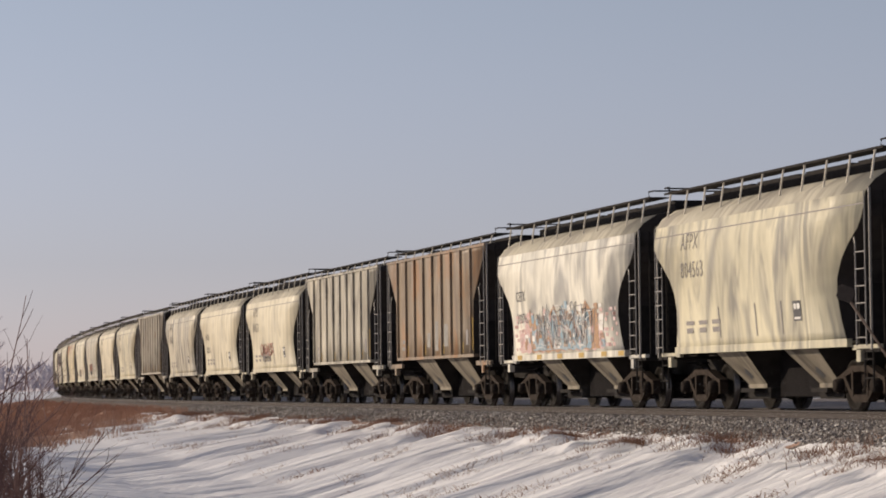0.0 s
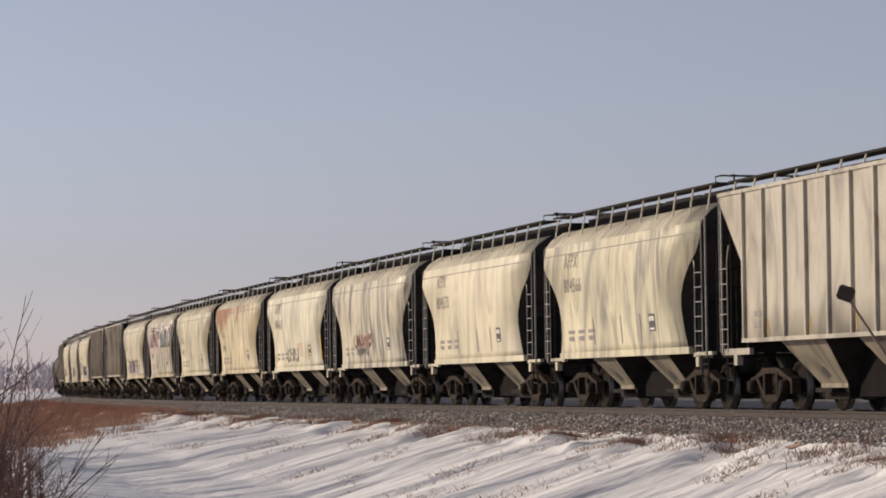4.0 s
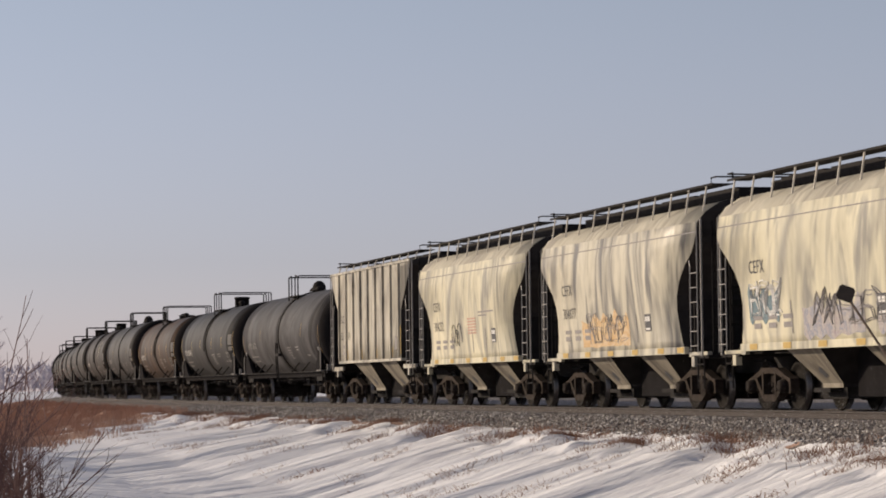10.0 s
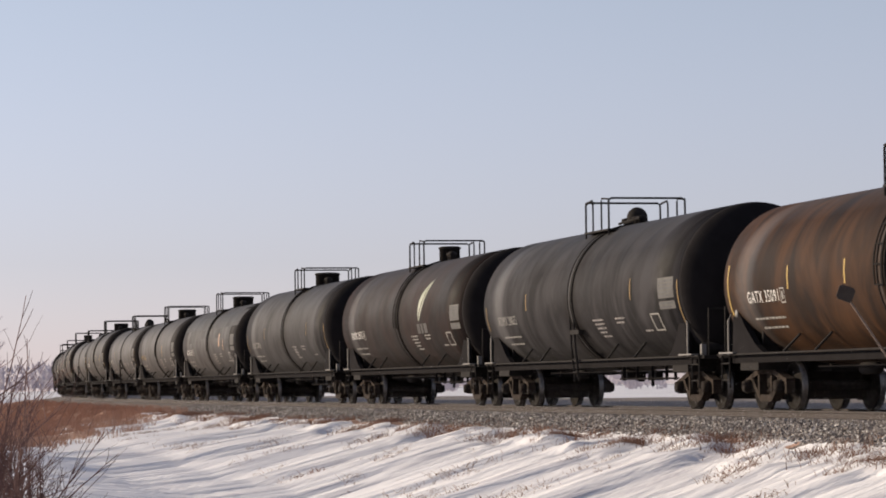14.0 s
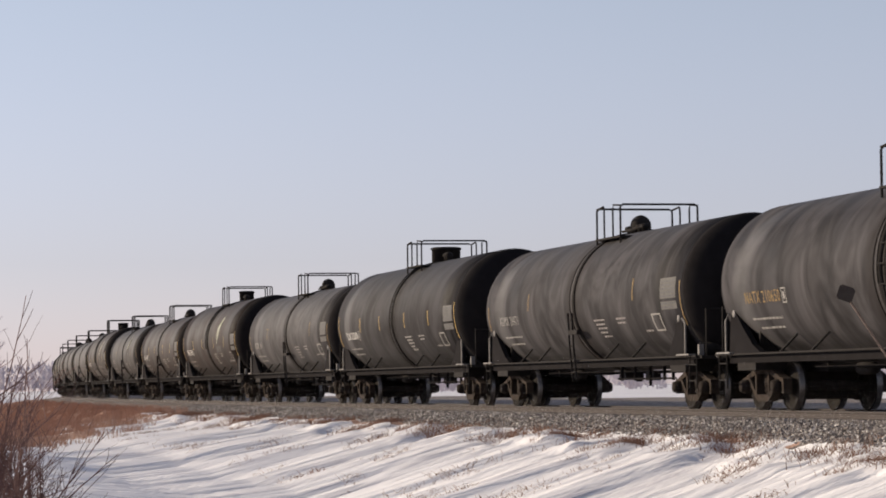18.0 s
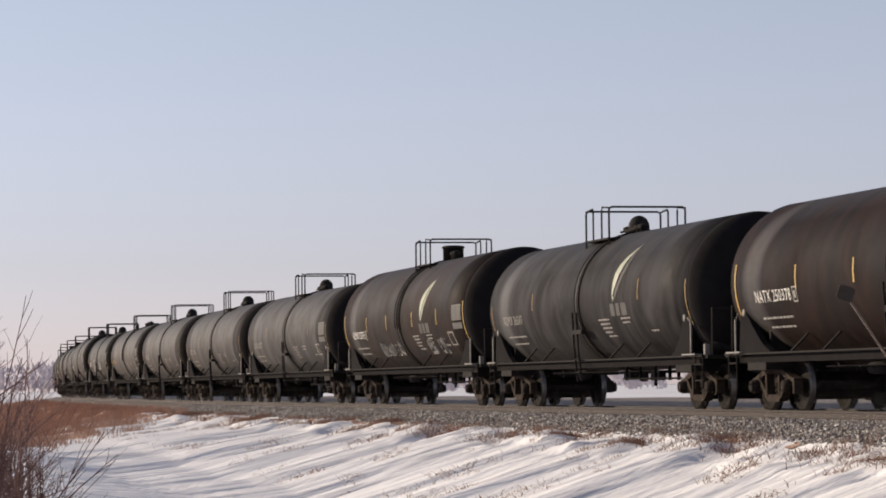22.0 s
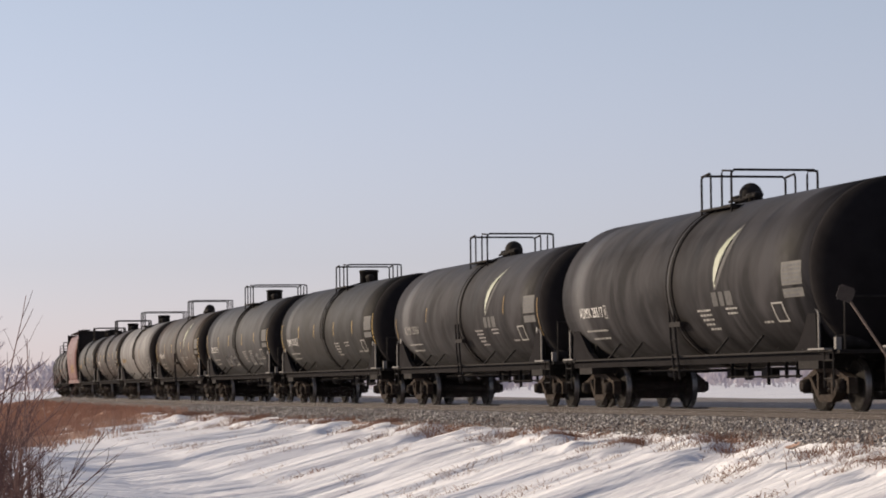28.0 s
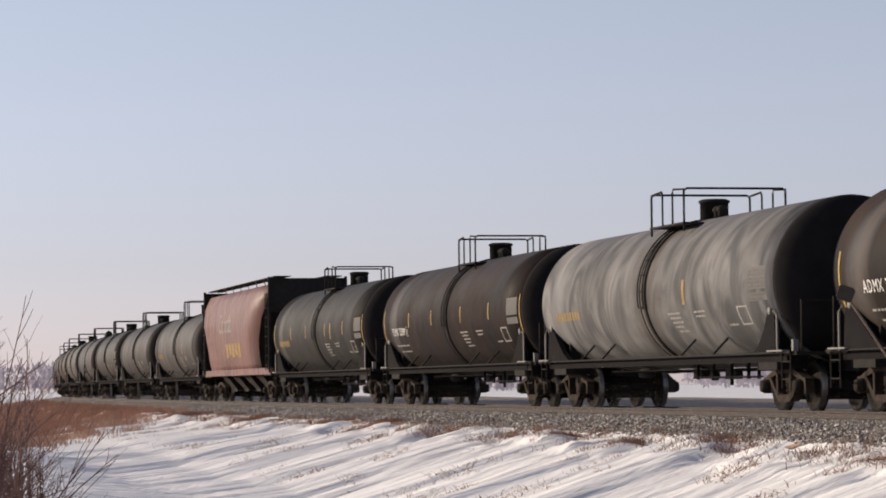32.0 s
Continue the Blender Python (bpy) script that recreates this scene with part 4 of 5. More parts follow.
def build_shrub():
    rng = random.Random(11)
    shrub = tagged(new("shrub"), "bare reddish brown shrub with thin tangled twigs in the snow", "shrub")
    d = 24.0

    def at(px, py, far=d):
        u, v = (px - 784) / 5101.5, (441 - py) / 5101.5
        w = (SIGHT.to_3x3() @ Vector((u, v, -1))).normalized()
        return Vector(EYE) + w * (far / w.y)
    roots = [at(-60 + 20 * k, 1010 + 8 * k, d + rng.uniform(-1, 1)) for k in range(8)]
    shrub.location = (roots[3].x, roots[3].y, -1.12)
    base = Vector(shrub.location)
    tall = [((-22, 800), (47, 522)), ((-40, 730), (86, 636)), ((5, 800), (40, 633)), ((60, 950), (210, 803)), ((70, 930), (186, 764)), ((30, 900), (48, 600)), ((-10, 900), (22, 690))]
    for a, b in tall:
        bm = bmesh.new()
        pts = twig_points(rng, at(*a) - base, at(*b) - base, 0.04, 8)
        tube(bm, pts, 0.009, 5, 0.003, False)
        for k in (3, 5, 6):
            q = pts[k] + (pts[-1] - pts[0]) * 0.16 + Vector((rng.uniform(-0.09, 0.09), 0, rng.uniform(0, 0.08)))
            tube(bm, [pts[k], (pts[k] + q) / 2 + Vector((0.01, 0, 0.01)), q], 0.004, 4, 0.002, False)
        part("stem", bm, BARK, shrub)
    for k in range(85):
        bm = bmesh.new()
        px = rng.uniform(-90, 62)
        a = at(px, 1000, d + rng.uniform(-2.0, 2.0)) - base
        top = 770 + 1.3 * max(px, 0) + rng.uniform(-40, 110)
        b = at(px + rng.uniform(-60, 45), top, d + rng.uniform(-2.0, 2.0)) - base
        branch(bm, rng, a, b, 0.010, 2)
        part("branch", bm, BARK, shrub)


build_shrub()


# ---- leaning marker beside the line ----
POLE = two_tone("weathered_tan_post", (0.10, 0.075, 0.06), (0.24, 0.185, 0.15), 8, 0.8)
PLATE = two_tone("dull_brown_black_plate", (0.028, 0.022, 0.02), (0.055, 0.045, 0.04), 12, 0.7)


def build_marker():
    m = new("trackside_marker")
    x, y, th = track(-9.0, 3.0)
    m.location = (x + 0.25, y, ground_z(-9.0, 3.0) - 0.02)
    part("post", bars(0.02, [(0, 0, 0), (-1.42, 0.0, 2.20)]), POLE, m)
    bm = bmesh.new()
    box(bm, -0.122, 0.122, -0.012, 0.012, -0.11, 0.11)
    bmesh.ops.bevel(bm, geom=[e for e in bm.edges if abs((e.verts[0].co - e.verts[1].co).y) > 0.02], offset=0.025, segments=2, affect="EDGES")
    plate = part("plate", bm, PLATE, m, "black square plate")
    plate.location, plate.rotation_euler = (-1.44, -0.03, 2.24), (0, radians(20), 0)
    tagged(m, "leaning thin post with a small black square plate", "trackside marker")


build_marker()


# ---- distance: tree lines across the fields ----
def tree_line(name, x0, x1, y, h, count, seed, material):
    rng = random.Random(seed)
    verts, faces = [], []
    for k in range(count):
        cx, cy = rng.uniform(x0, x1), y + rng.uniform(-0.035, 0.035) * y
        hh = h * rng.uniform(0.5, 1.15) * (0.75 + 0.5 * noise.noise((cx * 0.01, 1, seed)))
        for _ in range(60):
            a, r = rng.uniform(0, math.tau), rng.random() ** 0.6 * hh * 0.38
            px, py, pz = cx + math.cos(a) * r, cy + math.sin(a) * r, hh * rng.uniform(0.15, 1.0) - 0.3
            w, t = hh * rng.uniform(0.02, 0.06), hh * rng.uniform(0.06, 0.16)
            n = len(verts)
            verts += [(px - w, py, pz), (px, py - w, pz - t * 0.5), (px + w, py, pz), (px, py + w, pz - t * 0.3), (px + rng.gauss(0, w), py, pz + t)]
            faces += [(n, n + 1, n + 4), (n + 1, n + 2, n + 4), (n + 2, n + 3, n + 4), (n + 3, n, n + 4)]
        n = len(verts)
        w = hh * 0.025
        verts += [(cx - w, cy, -0.6), (cx + w, cy, -0.6), (cx, cy + w, -0.6), (cx, cy, hh * 0.9)]
        faces += [(n, n + 1, n + 3), (n + 1, n + 2, n + 3), (n + 2, n, n + 3)]
    me = bpy.data.meshes.new(name)
    me.from_pydata(verts, [], faces)
    me.materials.append(material)
    return tagged(new(name, me), "hazy grey bare woods along the edge of the fields", "woods", kind="stuff")


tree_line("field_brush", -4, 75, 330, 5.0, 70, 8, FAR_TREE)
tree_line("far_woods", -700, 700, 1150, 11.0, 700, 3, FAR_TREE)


def bare_tree(name, x, y, z, h, seed):
    rng = random.Random(seed)
    t = tagged(new(name), "tall bare tree with fine haze-coloured twigs", "tree")
    t.location = (x, y, z)
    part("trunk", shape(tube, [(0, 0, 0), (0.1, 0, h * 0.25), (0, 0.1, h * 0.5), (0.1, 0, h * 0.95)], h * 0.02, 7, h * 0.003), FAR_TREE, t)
    bm = bmesh.new()
    for k in range(26):
        z0 = h * rng.uniform(0.2, 0.85)
        a = rng.uniform(0, math.tau)
        ln = h * rng.uniform(0.18, 0.36) * (1.15 - z0 / h * 0.7)
        branch(bm, rng, (0, 0, z0), (math.cos(a) * ln * 0.8, math.sin(a) * ln * 0.8, z0 + ln * 0.8), h * 0.006, 2)
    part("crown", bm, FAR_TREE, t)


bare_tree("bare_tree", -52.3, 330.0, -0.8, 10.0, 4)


# ---- the train ----
def P(name, *a, **k):
    return car_paint(name, *a, **k)


T = tank_paint
CREAM = (0.57, 0.53, 0.385)
SOOT = (0.162, 0.158, 0.152)
HOPPER_PAINT = {
    "cream": P("cream_hopper_paint", CREAM, SOOT, 0.8, 0.0, seed=1),
    "clean": P("clean_cream_paint", (0.60, 0.555, 0.42), (0.30, 0.275, 0.22), 0.5, 0.05, seed=2),
    "streaked": P("soot_streaked_cream_paint", (0.53, 0.495, 0.39), (0.13, 0.126, 0.122), 0.95, 0.0, seed=3),
    "white": P("chalky_white_paint", (0.70, 0.675, 0.58), (0.26, 0.256, 0.245), 0.85, 0.0, seed=4),
    "bright": P("bright_cream_paint", (0.63, 0.60, 0.465), (0.27, 0.262, 0.235), 0.6, 0.0, seed=10),
    "rusty": P("rust_stained_cream_paint", (0.60, 0.53, 0.345), (0.24, 0.22, 0.19), 0.8, 0.95, seed=5, rust_col=(0.215, 0.074, 0.009), high_rust=True),
    "brown": P("orange_brown_paint", (0.27, 0.215, 0.155), (0.13, 0.095, 0.07), 0.7, 0.6, seed=6, rust_col=(0.29, 0.16, 0.08)),
    "grey": P("dirty_grey_paint", (0.44, 0.41, 0.345), (0.19, 0.175, 0.155), 0.75, 0.1, seed=7),
    "pale": P("pale_grey_ribbed_paint", (0.46, 0.43, 0.355), (0.16, 0.148, 0.13), 0.8, 0.05, seed=8),
    "pink": P("faded_red_paint", (0.150, 0.072, 0.066), (0.085, 0.046, 0.041), 0.6, 0.0, seed=9),
}
TANK_PAINT = {
    "grey": T("grey_tank_paint", (0.0320, 0.0302, 0.0322), (0.0080, 0.0073, 0.0077), 11),
    "light": T("light_grey_tank_paint", (0.061, 0.0580, 0.0610), (0.0165, 0.0155, 0.0162), 12),
    "dark": T("dark_grey_tank_paint", (0.0130, 0.0115, 0.0105), (0.0046, 0.0046, 0.0044), 13),
    "steel": T("bluish_grey_tank_paint", (0.0270, 0.0272, 0.0300), (0.0088, 0.0090, 0.0100), 19),
    "brown": T("brown_tank_paint", (0.0190, 0.0096, 0.0078), (0.0056, 0.0039, 0.0035), 14),
    "orange": T("orange_brown_tank_paint", (0.052, 0.0250, 0.0120), (0.0135, 0.0082, 0.0058), 15),
    "white": T("chalky_white_tank_paint", (0.165, 0.163, 0.163), (0.064, 0.064, 0.066), 16),
    "olive": T("olive_brown_tank_paint", (0.036, 0.0235, 0.0155), (0.0100, 0.0078, 0.0060), 18),
}


def graffiti_paint(name, cols, seed, scale=1.6):
    m, nt, b = shader(name, 0.5)
    n = noise_tex(nt, scale, 3, (1, 1, 1.2), spread=1.6, seed=seed)
    stops = [(0.28 + 0.44 * k / (len(cols) - 1), c) for k, c in enumerate(cols)]
    c = ramp(nt, n, *stops)
    l = noise_tex(nt, scale * 2.2, 2, (1, 1, 1), spread=2.5, seed=seed + 3)
    c = mix(nt, ramp(nt, l, (0.47, (0, 0, 0)), (0.5, (0.45, 0.45, 0.45)), (0.53, (0, 0, 0))), c, (0.55, 0.54, 0.52))
    nt.links.new(c, b.inputs["Base Color"])
    return m


GRAFFITI = {
    "blue": graffiti_paint("steel_blue_graffiti", [(0.10, 0.17, 0.22), (0.22, 0.34, 0.41), (0.14, 0.24, 0.31), (0.38, 0.43, 0.46), (0.20, 0.31, 0.38)], 1, 2.6),
    "rosy": graffiti_paint("rosy_orange_graffiti", [(0.42, 0.20, 0.20), (0.55, 0.44, 0.40), (0.50, 0.28, 0.26), (0.56, 0.46, 0.44), (0.40, 0.22, 0.28)], 6, 2.4),
    "rust": graffiti_paint("brown_orange_graffiti", [(0.16, 0.09, 0.06), (0.40, 0.22, 0.09), (0.20, 0.12, 0.09), (0.46, 0.24, 0.08)], 8, 2.0),
    "pink": graffiti_paint("dusty_pink_graffiti", [(0.32, 0.18, 0.20), (0.46, 0.30, 0.30), (0.30, 0.19, 0.21), (0.48, 0.36, 0.34)], 2, 1.2),
    "aqua": graffiti_paint("teal_blue_graffiti", [(0.10, 0.24, 0.28), (0.22, 0.36, 0.40), (0.14, 0.28, 0.34), (0.42, 0.46, 0.48)], 9, 1.2),
    "chalk": graffiti_paint("chalk_white_graffiti", [(0.62, 0.60, 0.56), (0.70, 0.68, 0.64), (0.55, 0.53, 0.50)], 10, 1.0),
    "amber": graffiti_paint("faded_amber_graffiti", [(0.42, 0.25, 0.10), (0.54, 0.40, 0.22), (0.46, 0.28, 0.10), (0.56, 0.45, 0.30)], 12, 1.4),
    "teal": graffiti_paint("teal_black_graffiti", [(0.02, 0.045, 0.06), (0.07, 0.15, 0.18), (0.03, 0.07, 0.09), (0.30, 0.32, 0.32)], 3, 4.0),
    "pastel": graffiti_paint("faded_mauve_graffiti", [(0.22, 0.17, 0.21), (0.34, 0.30, 0.27), (0.18, 0.19, 0.24), (0.38, 0.31, 0.27)], 4, 2.0),
    "ice": graffiti_paint("faded_blue_graffiti", [(0.11, 0.16, 0.24), (0.28, 0.28, 0.28), (0.10, 0.14, 0.22), (0.36, 0.33, 0.29)], 5, 1.8),
}


def band_bm(top, low, depth, off):
    """A painted patch between two broken lines, hugging the side."""
    bm = bmesh.new()
    x0, x1 = top[0][0], top[-1][0]
    n = max(3, int((x1 - x0) / 0.06))
    grid = []
    for k in range(n + 1):
        x = x0 + (x1 - x0) * k / n
        a, b = lerp_table(low, x), lerp_table(top, x)
        grid.append([bm.verts.new((x, -depth(x, a + (b - a) * j / 7) - off, a + (b - a) * j / 7)) for j in range(8)])
    for p, q in zip(grid, grid[1:]):
        for j in range(7):
            bm.faces.new((p[j], q[j], q[j + 1], p[j + 1]))
    return bm


def wall_art(car, depth, paint, span, z0, tops, step, seed, label, off, drip=0.06):
    """One sprayed mass with a spiky upper edge and a dripping lower one."""
    rng = random.Random(seed)
    n = max(2, int((span[1] - span[0]) / step))
    xs = [span[0]] + [span[0] + (span[1] - span[0]) * (k + rng.uniform(0.2, 0.8)) / n for k in range(n)] + [span[1]]
    top = [(x, rng.uniform(*tops) if k % 2 else tops[0] + (tops[1] - tops[0]) * rng.uniform(0, 0.45)) for k, x in enumerate(xs)]
    low = [(x, z0 - (drip * rng.random() if k % 2 else 0.0)) for k, x in enumerate(xs)]
    part("graffiti", band_bm(top, low, depth, off), GRAFFITI[paint], car, label)


LEAF = [((0.07, 0.0), (0.20, 0.03)), ((0.02, 0.14), (0.38, 0.14)), ((0.0, 0.32), (0.56, 0.30)), ((0.02, 0.50), (0.72, 0.47)), ((0.16, 0.66), (0.86, 0.64)), ((0.42, 0.80), (0.95, 0.80)), ((0.72, 0.92), (0.99, 0.92)), ((0.99, 1.0), (1.0, 1.0))]


def leaf_bm(x, z, depth, grow=1.0, share=1.0):
    """A broad pointed leaf that leans along the side; share narrows it towards its upper left edge."""
    bm = bmesh.new()
    rows = []
    for (a, va), (b, vb) in LEAF:
        row = []
        for k in range(4):
            f = share * k / 3
            px, pz = x + 0.88 * grow * (a + (b - a) * f), z + 1.10 * grow * (va + (vb - va) * f)
            row.append(bm.verts.new((px, -depth(px, pz) - 0.010, pz)))
        rows.append(row)
    for p, q in zip(rows, rows[1:]):
        for j in range(3):
            bm.faces.new((p[j], p[j + 1], q[j + 1], q[j]))
    return bm


# name, centre along the train, paint, marks; the near end of the train first
R, B = "round", "ribbed"
HOPPERS = [
    (-10.1, R, "cream", "", ""), (2.9, R, "cream", "AFPX|804563", ""), (15.9, R, "white", "CEFX|300765", "blue"), (29.0, B, "brown", "", ""),
    (42.0, B, "pale", "", ""), (54.8, R, "clean", "AFPX|804571", "faint"), (67.7, R, "clean", "NSOX|306261", ""), (80.3, R, "streaked", "AFPX|804564", ""),
    (93.1, B, "grey", "", ""), (105.8, R, "cream", "AFPX|804566", ""), (118.6, R, "clean", "AFPX|804573", ""), (131.6, R, "streaked", "", "faint"),
    (144.1, R, "bright", "AFPX|804617", "sketch"), (157.2, R, "rusty", "TILX|34902", ""), (170.2, R, "cream", "TILX|34935", ""), (182.8, R, "streaked", "CEFX|304218", "pink"),
    (195.6, R, "cream", "CEFX|304241", "mauve"), (208.6, B, "pale", "GC CX|55 093", ""), (221.8, B, "grey", "GC|55", "pastel"), (234.6, R, "cream", "CEFX|30077", "teal"),
    (247.5, R, "streaked", "CEFX|304077", "amber"), (260.5, R, "cream", "CEFX|304252", "flag"), (273.4, B, "pale", "GC|55 04", ""),
]
D, H, W, K = "drum", "dome", "low", "keg"
SLIM, USUAL, BROAD = (0.90, 0.92), (0.97, 0.92), (1.05, 1.02)
TALL = 0.10     # a fatter shell, by so much in radius
# centre along the train, paint, top fittings, marks, extras, growth of the shell, place of the platform, its size
TANKS = [
    (289.1, "light", H, "ADMX 26176", "thin", 0, -0.4, SLIM), (307.6, "steel", D, "CTCX 725040", "stripes placard", 0, 0.25, BROAD),
    (326.3, "orange", W, "GATX 35091", "stripes placard", 0, 0.0, BROAD), (344.7, "grey", H, "ADMX 20033", "placard thin", TALL, -0.3, SLIM),
    (363.0, "brown", D, "ADMX 28771", "leaf placard", TALL, -0.6, SLIM), (381.8, "grey", K, "ADMX 28764", "thin", TALL, -0.3, USUAL),
    (401.3, "light", K, "NATX 251595", "placard patches", 0, -0.35, USUAL), (420.4, "light", K, "NATX 210650", "gold placard", 0, -0.3, USUAL),
    (438.8, "light", H, "ADMX 26471", "placard thin", 0, 0.75, SLIM), (457.7, "grey", K, "TILX 292878", "stripes placard", TALL, 0.15, USUAL),
    (475.7, "light", H, "ADMX 26431", "placard thin", 0, -0.05, SLIM), (494.5, "brown", D, "ADMX 28833", "leaf placard stripes", TALL, 0.25, SLIM),
    (513.1, "brown", H, "NATX 250378", "stripes placard", 0, 0.0, SLIM), (531.7, "grey", H, "ADMX 26547", "leaf thin", 0, -0.5, SLIM),
    (550.0, "brown", D, "ADMX 28763", "leaf placard stripes scrawl", TALL, 0.0, SLIM), (569.25, "light", H, "ADMX 26277", "placard thin", 0, -0.35, SLIM),
    (587.35, "light", H, "ADMX 25900", "thin", 0, 0.2, SLIM), (605.7, "light", H, "ADMX 25834", "thin", 0, 0.0, SLIM),
    (624.4, "light", W, "", "gold stripes placard", 0, 0.0, SLIM), (643.8, "dark", H, "DBUX 250371", "stripes placard tag", 0, 0.0, SLIM),
    (663.2, "grey", H, "ADMX 28517", "leaf placard", TALL, 0.8, SLIM), (681.6, "grey", H, "ADMX 25964", "leaf placard thin", 0, -0.4, SLIM),
    (700.5, "dark", D, "PLMX 25115", "stripes placard", 0, -0.1, SLIM), (719.3, "steel", D, "CITX 225179", "stripes placard scrawl", 0, 0.5, BROAD),
    (737.9, "olive", H, "ADMX 26153", "leaf stripes placard", 0, 0.25, SLIM), (756.9, "white", D, "", "placard gold", 0, 0.35, (1.10, 1.10)),
    (774.8, "brown", D, "PLMX 25809", "stripes placard", 0, 0.2, USUAL), (793.6, "dark", D, "", "gold stripes placard", 0, -0.2, USUAL),
    (829.9, "light", D, "", "gold", 0, -0.2, USUAL), (848.5, "grey", D, "", "", 0, -0.2, USUAL), (867.2, "dark", D, "", "placard", 0, -0.2, USUAL),
    (885.9, "grey", H, "", "", 0, -0.2, SLIM), (904.6, "light", D, "", "", 0, -0.2, USUAL), (923.3, "olive", D, "", "", 0, -0.2, USUAL),
    (942.0, "grey", H, "", "", 0, -0.2, SLIM), (960.7, "grey", D, "", "", 0, -0.2, USUAL), (979.4, "dark", H, "", "", 0, -0.2, SLIM),
]
TRAIN = []


def paint_of(car):
    return next(row[3] for row in TRAIN if row[1] == car)


def hopper_marks(car, kind, marks, tag):
    depth = rib_depth if kind == B else round_depth
    if marks:
        a, b = marks.split("|")
        top = kind == R and a == "AFPX"
        size = 0.33 if top else 0.25
        z1, z2 = (3.18, 2.62) if top else (2.55, 2.02)
        x = -4.0 if top else -3.95
        for z, words in ((z1, a), (z2, b)):
            if kind == R:
                part("lettering", text_mesh("lettering", words, size, FADED_MARK if top else DARK_MARK, x, z, depth), None, car, "faded dark reporting mark")
            else:
                for k, bit in enumerate(words.split(" ")):
                    part("lettering", text_mesh("lettering", bit, size, DARK_MARK, -4.22 + 1.1 * k, z, depth), None, car, "faded dark reporting mark")
    rng = random.Random(len(TRAIN))
    if kind == R and tag != "blue":
        part("data_panel", patch_bm([(2.25, 2.65, 1.62, 1.98)], depth), DARK_MARK, car, "black and white data panel")
        tagged(part("data_panel_text", patch_bm([(2.30, 2.42, 1.83, 1.93), (2.46, 2.6, 1.83, 1.93), (2.3, 2.6, 1.65, 1.69)], depth, 0.013), WHITE_MARK, car), kind="stuff")
        tagged(part("stencil", patch_bm([(-3.9 + 0.8 * k, -3.5 + 0.8 * k, 1.52, 1.62) for k in range(3)] + [(-3.9 + 0.8 * k, -3.4 + 0.8 * k, 1.68, 1.76) for k in range(3)], depth), GREY_MARK, car, "faded grey stencil lines"), kind="stuff")
        for x in (-1.9, 0.2, 1.6):
            part("weld_seam", patch_bm([(x, x + 0.05, 1.4, 2.0)], depth), GREY_MARK, car)
    elif kind == B:
        tagged(part("stencil", patch_bm([(-3.9, -3.6, 1.55, 1.66), (-3.9, -3.55, 1.75, 1.86), (3.75, 4.0, 1.6, 2.0)], depth), GREY_MARK, car, "faded grey stencil lines"), kind="stuff")
        for x in (-4.53, 4.47):
            part("reflector", patch_bm([(x, x + 0.06, 1.45, 2.3)], depth), YELLOW_MARK, car, "yellow reflective strip")
        for x in (-3.2, -1.0, 1.2, 3.4):
            part("reflector", patch_bm([(x, x + 0.06, 1.40, 1.68)], depth), YELLOW_MARK, car, "short yellow reflective strip")
        if paint_of(car) == "brown":
            part("paint_patch", patch_bm([(0.2, 0.55, 1.5, 2.3), (1.25, 1.7, 1.6, 2.2), (-0.75, -0.4, 1.6, 2.0)], depth, 0.006), PALE_MARK, car, "pale graffiti patches")
    if marks.endswith("804617"):
        for x, z0, z1 in ((2.0, 1.5, 1.95), (4.35, 1.45, 2.3), (-4.3, 1.45, 1.7)):
            part("reflector", patch_bm([(x, x + 0.22, z0, z1)], depth), YELLOW_MARK, car, "orange-yellow strip")
    if marks.startswith("CEFX") and kind == R:
        for x in (-4.2, -2.4, -0.6, 1.2, 3.0, 4.3):
            part("reflector", patch_bm([(x, x + 0.42, 1.14, 1.25)], lambda x, z: 1.47), YELLOW_MARK, car, "orange-yellow sill strip")
    if tag == "blue":
        wall_art(car, depth, "rosy", (-3.9, 3.2), 1.33, (1.75, 2.15), 0.3, 3, "pink and orange graffiti background", 0.006)
        wall_art(car, depth, "rust", (-2.9, 2.9), 1.33, (2.0, 2.46), 0.34, 4, "brown graffiti outline", 0.009)
        wall_art(car, depth, "blue", (-2.7, 2.25), 1.36, (1.8, 2.44), 0.32, 13, "steel-blue graffiti lettering", 0.012)
        part("graffiti_outline", letters_bm(-2.6, 1.40, lambda x, z: depth(x, z) + 0.008, 44, 7, 0.70, 0.85, 0.011), WHITE_MARK, car, "white graffiti strokes")
        part("graffiti_outline", letters_bm(-2.4, 1.50, lambda x, z: depth(x, z) + 0.008, 47, 6, 0.78, 0.70, 0.008), GREY_MARK, car, "dark graffiti outlines")
        for paint, n in (("rust", 26), ("rosy", 30), ("chalk", 24), ("blue", 20)):
            spots = [(rng.uniform(-3.6, 3.2), 1.36 + 0.9 * rng.random() ** 1.5) for _ in range(n)]
            tagged(part("graffiti_block", patch_bm([(x, x + rng.uniform(0.08, 0.35), z, z + rng.uniform(0.06, 0.20)) for x, z in spots], depth, 0.014), GRAFFITI[paint], car, "broken dabs of spray paint"), kind="stuff")
        tagged(part("graffiti_block", patch_bm([(x, x + rng.uniform(0.08, 0.24), z, z + 0.08) for x, z in [(rng.choice((rng.uniform(2.4, 4.3), rng.uniform(-4.3, -3.0))), 1.36 + 0.11 * rng.randint(0, 7)) for _ in range(90)]], depth, 0.008), GRAFFITI["rosy"], car, "small pink graffiti blocks"), kind="stuff")
    elif tag == "pink":
        wall_art(car, depth, "pink", (-4.7, -0.2), 2.6, (3.15, 3.60), 0.4, 4, "dripping pink graffiti", 0.006, 0.75)
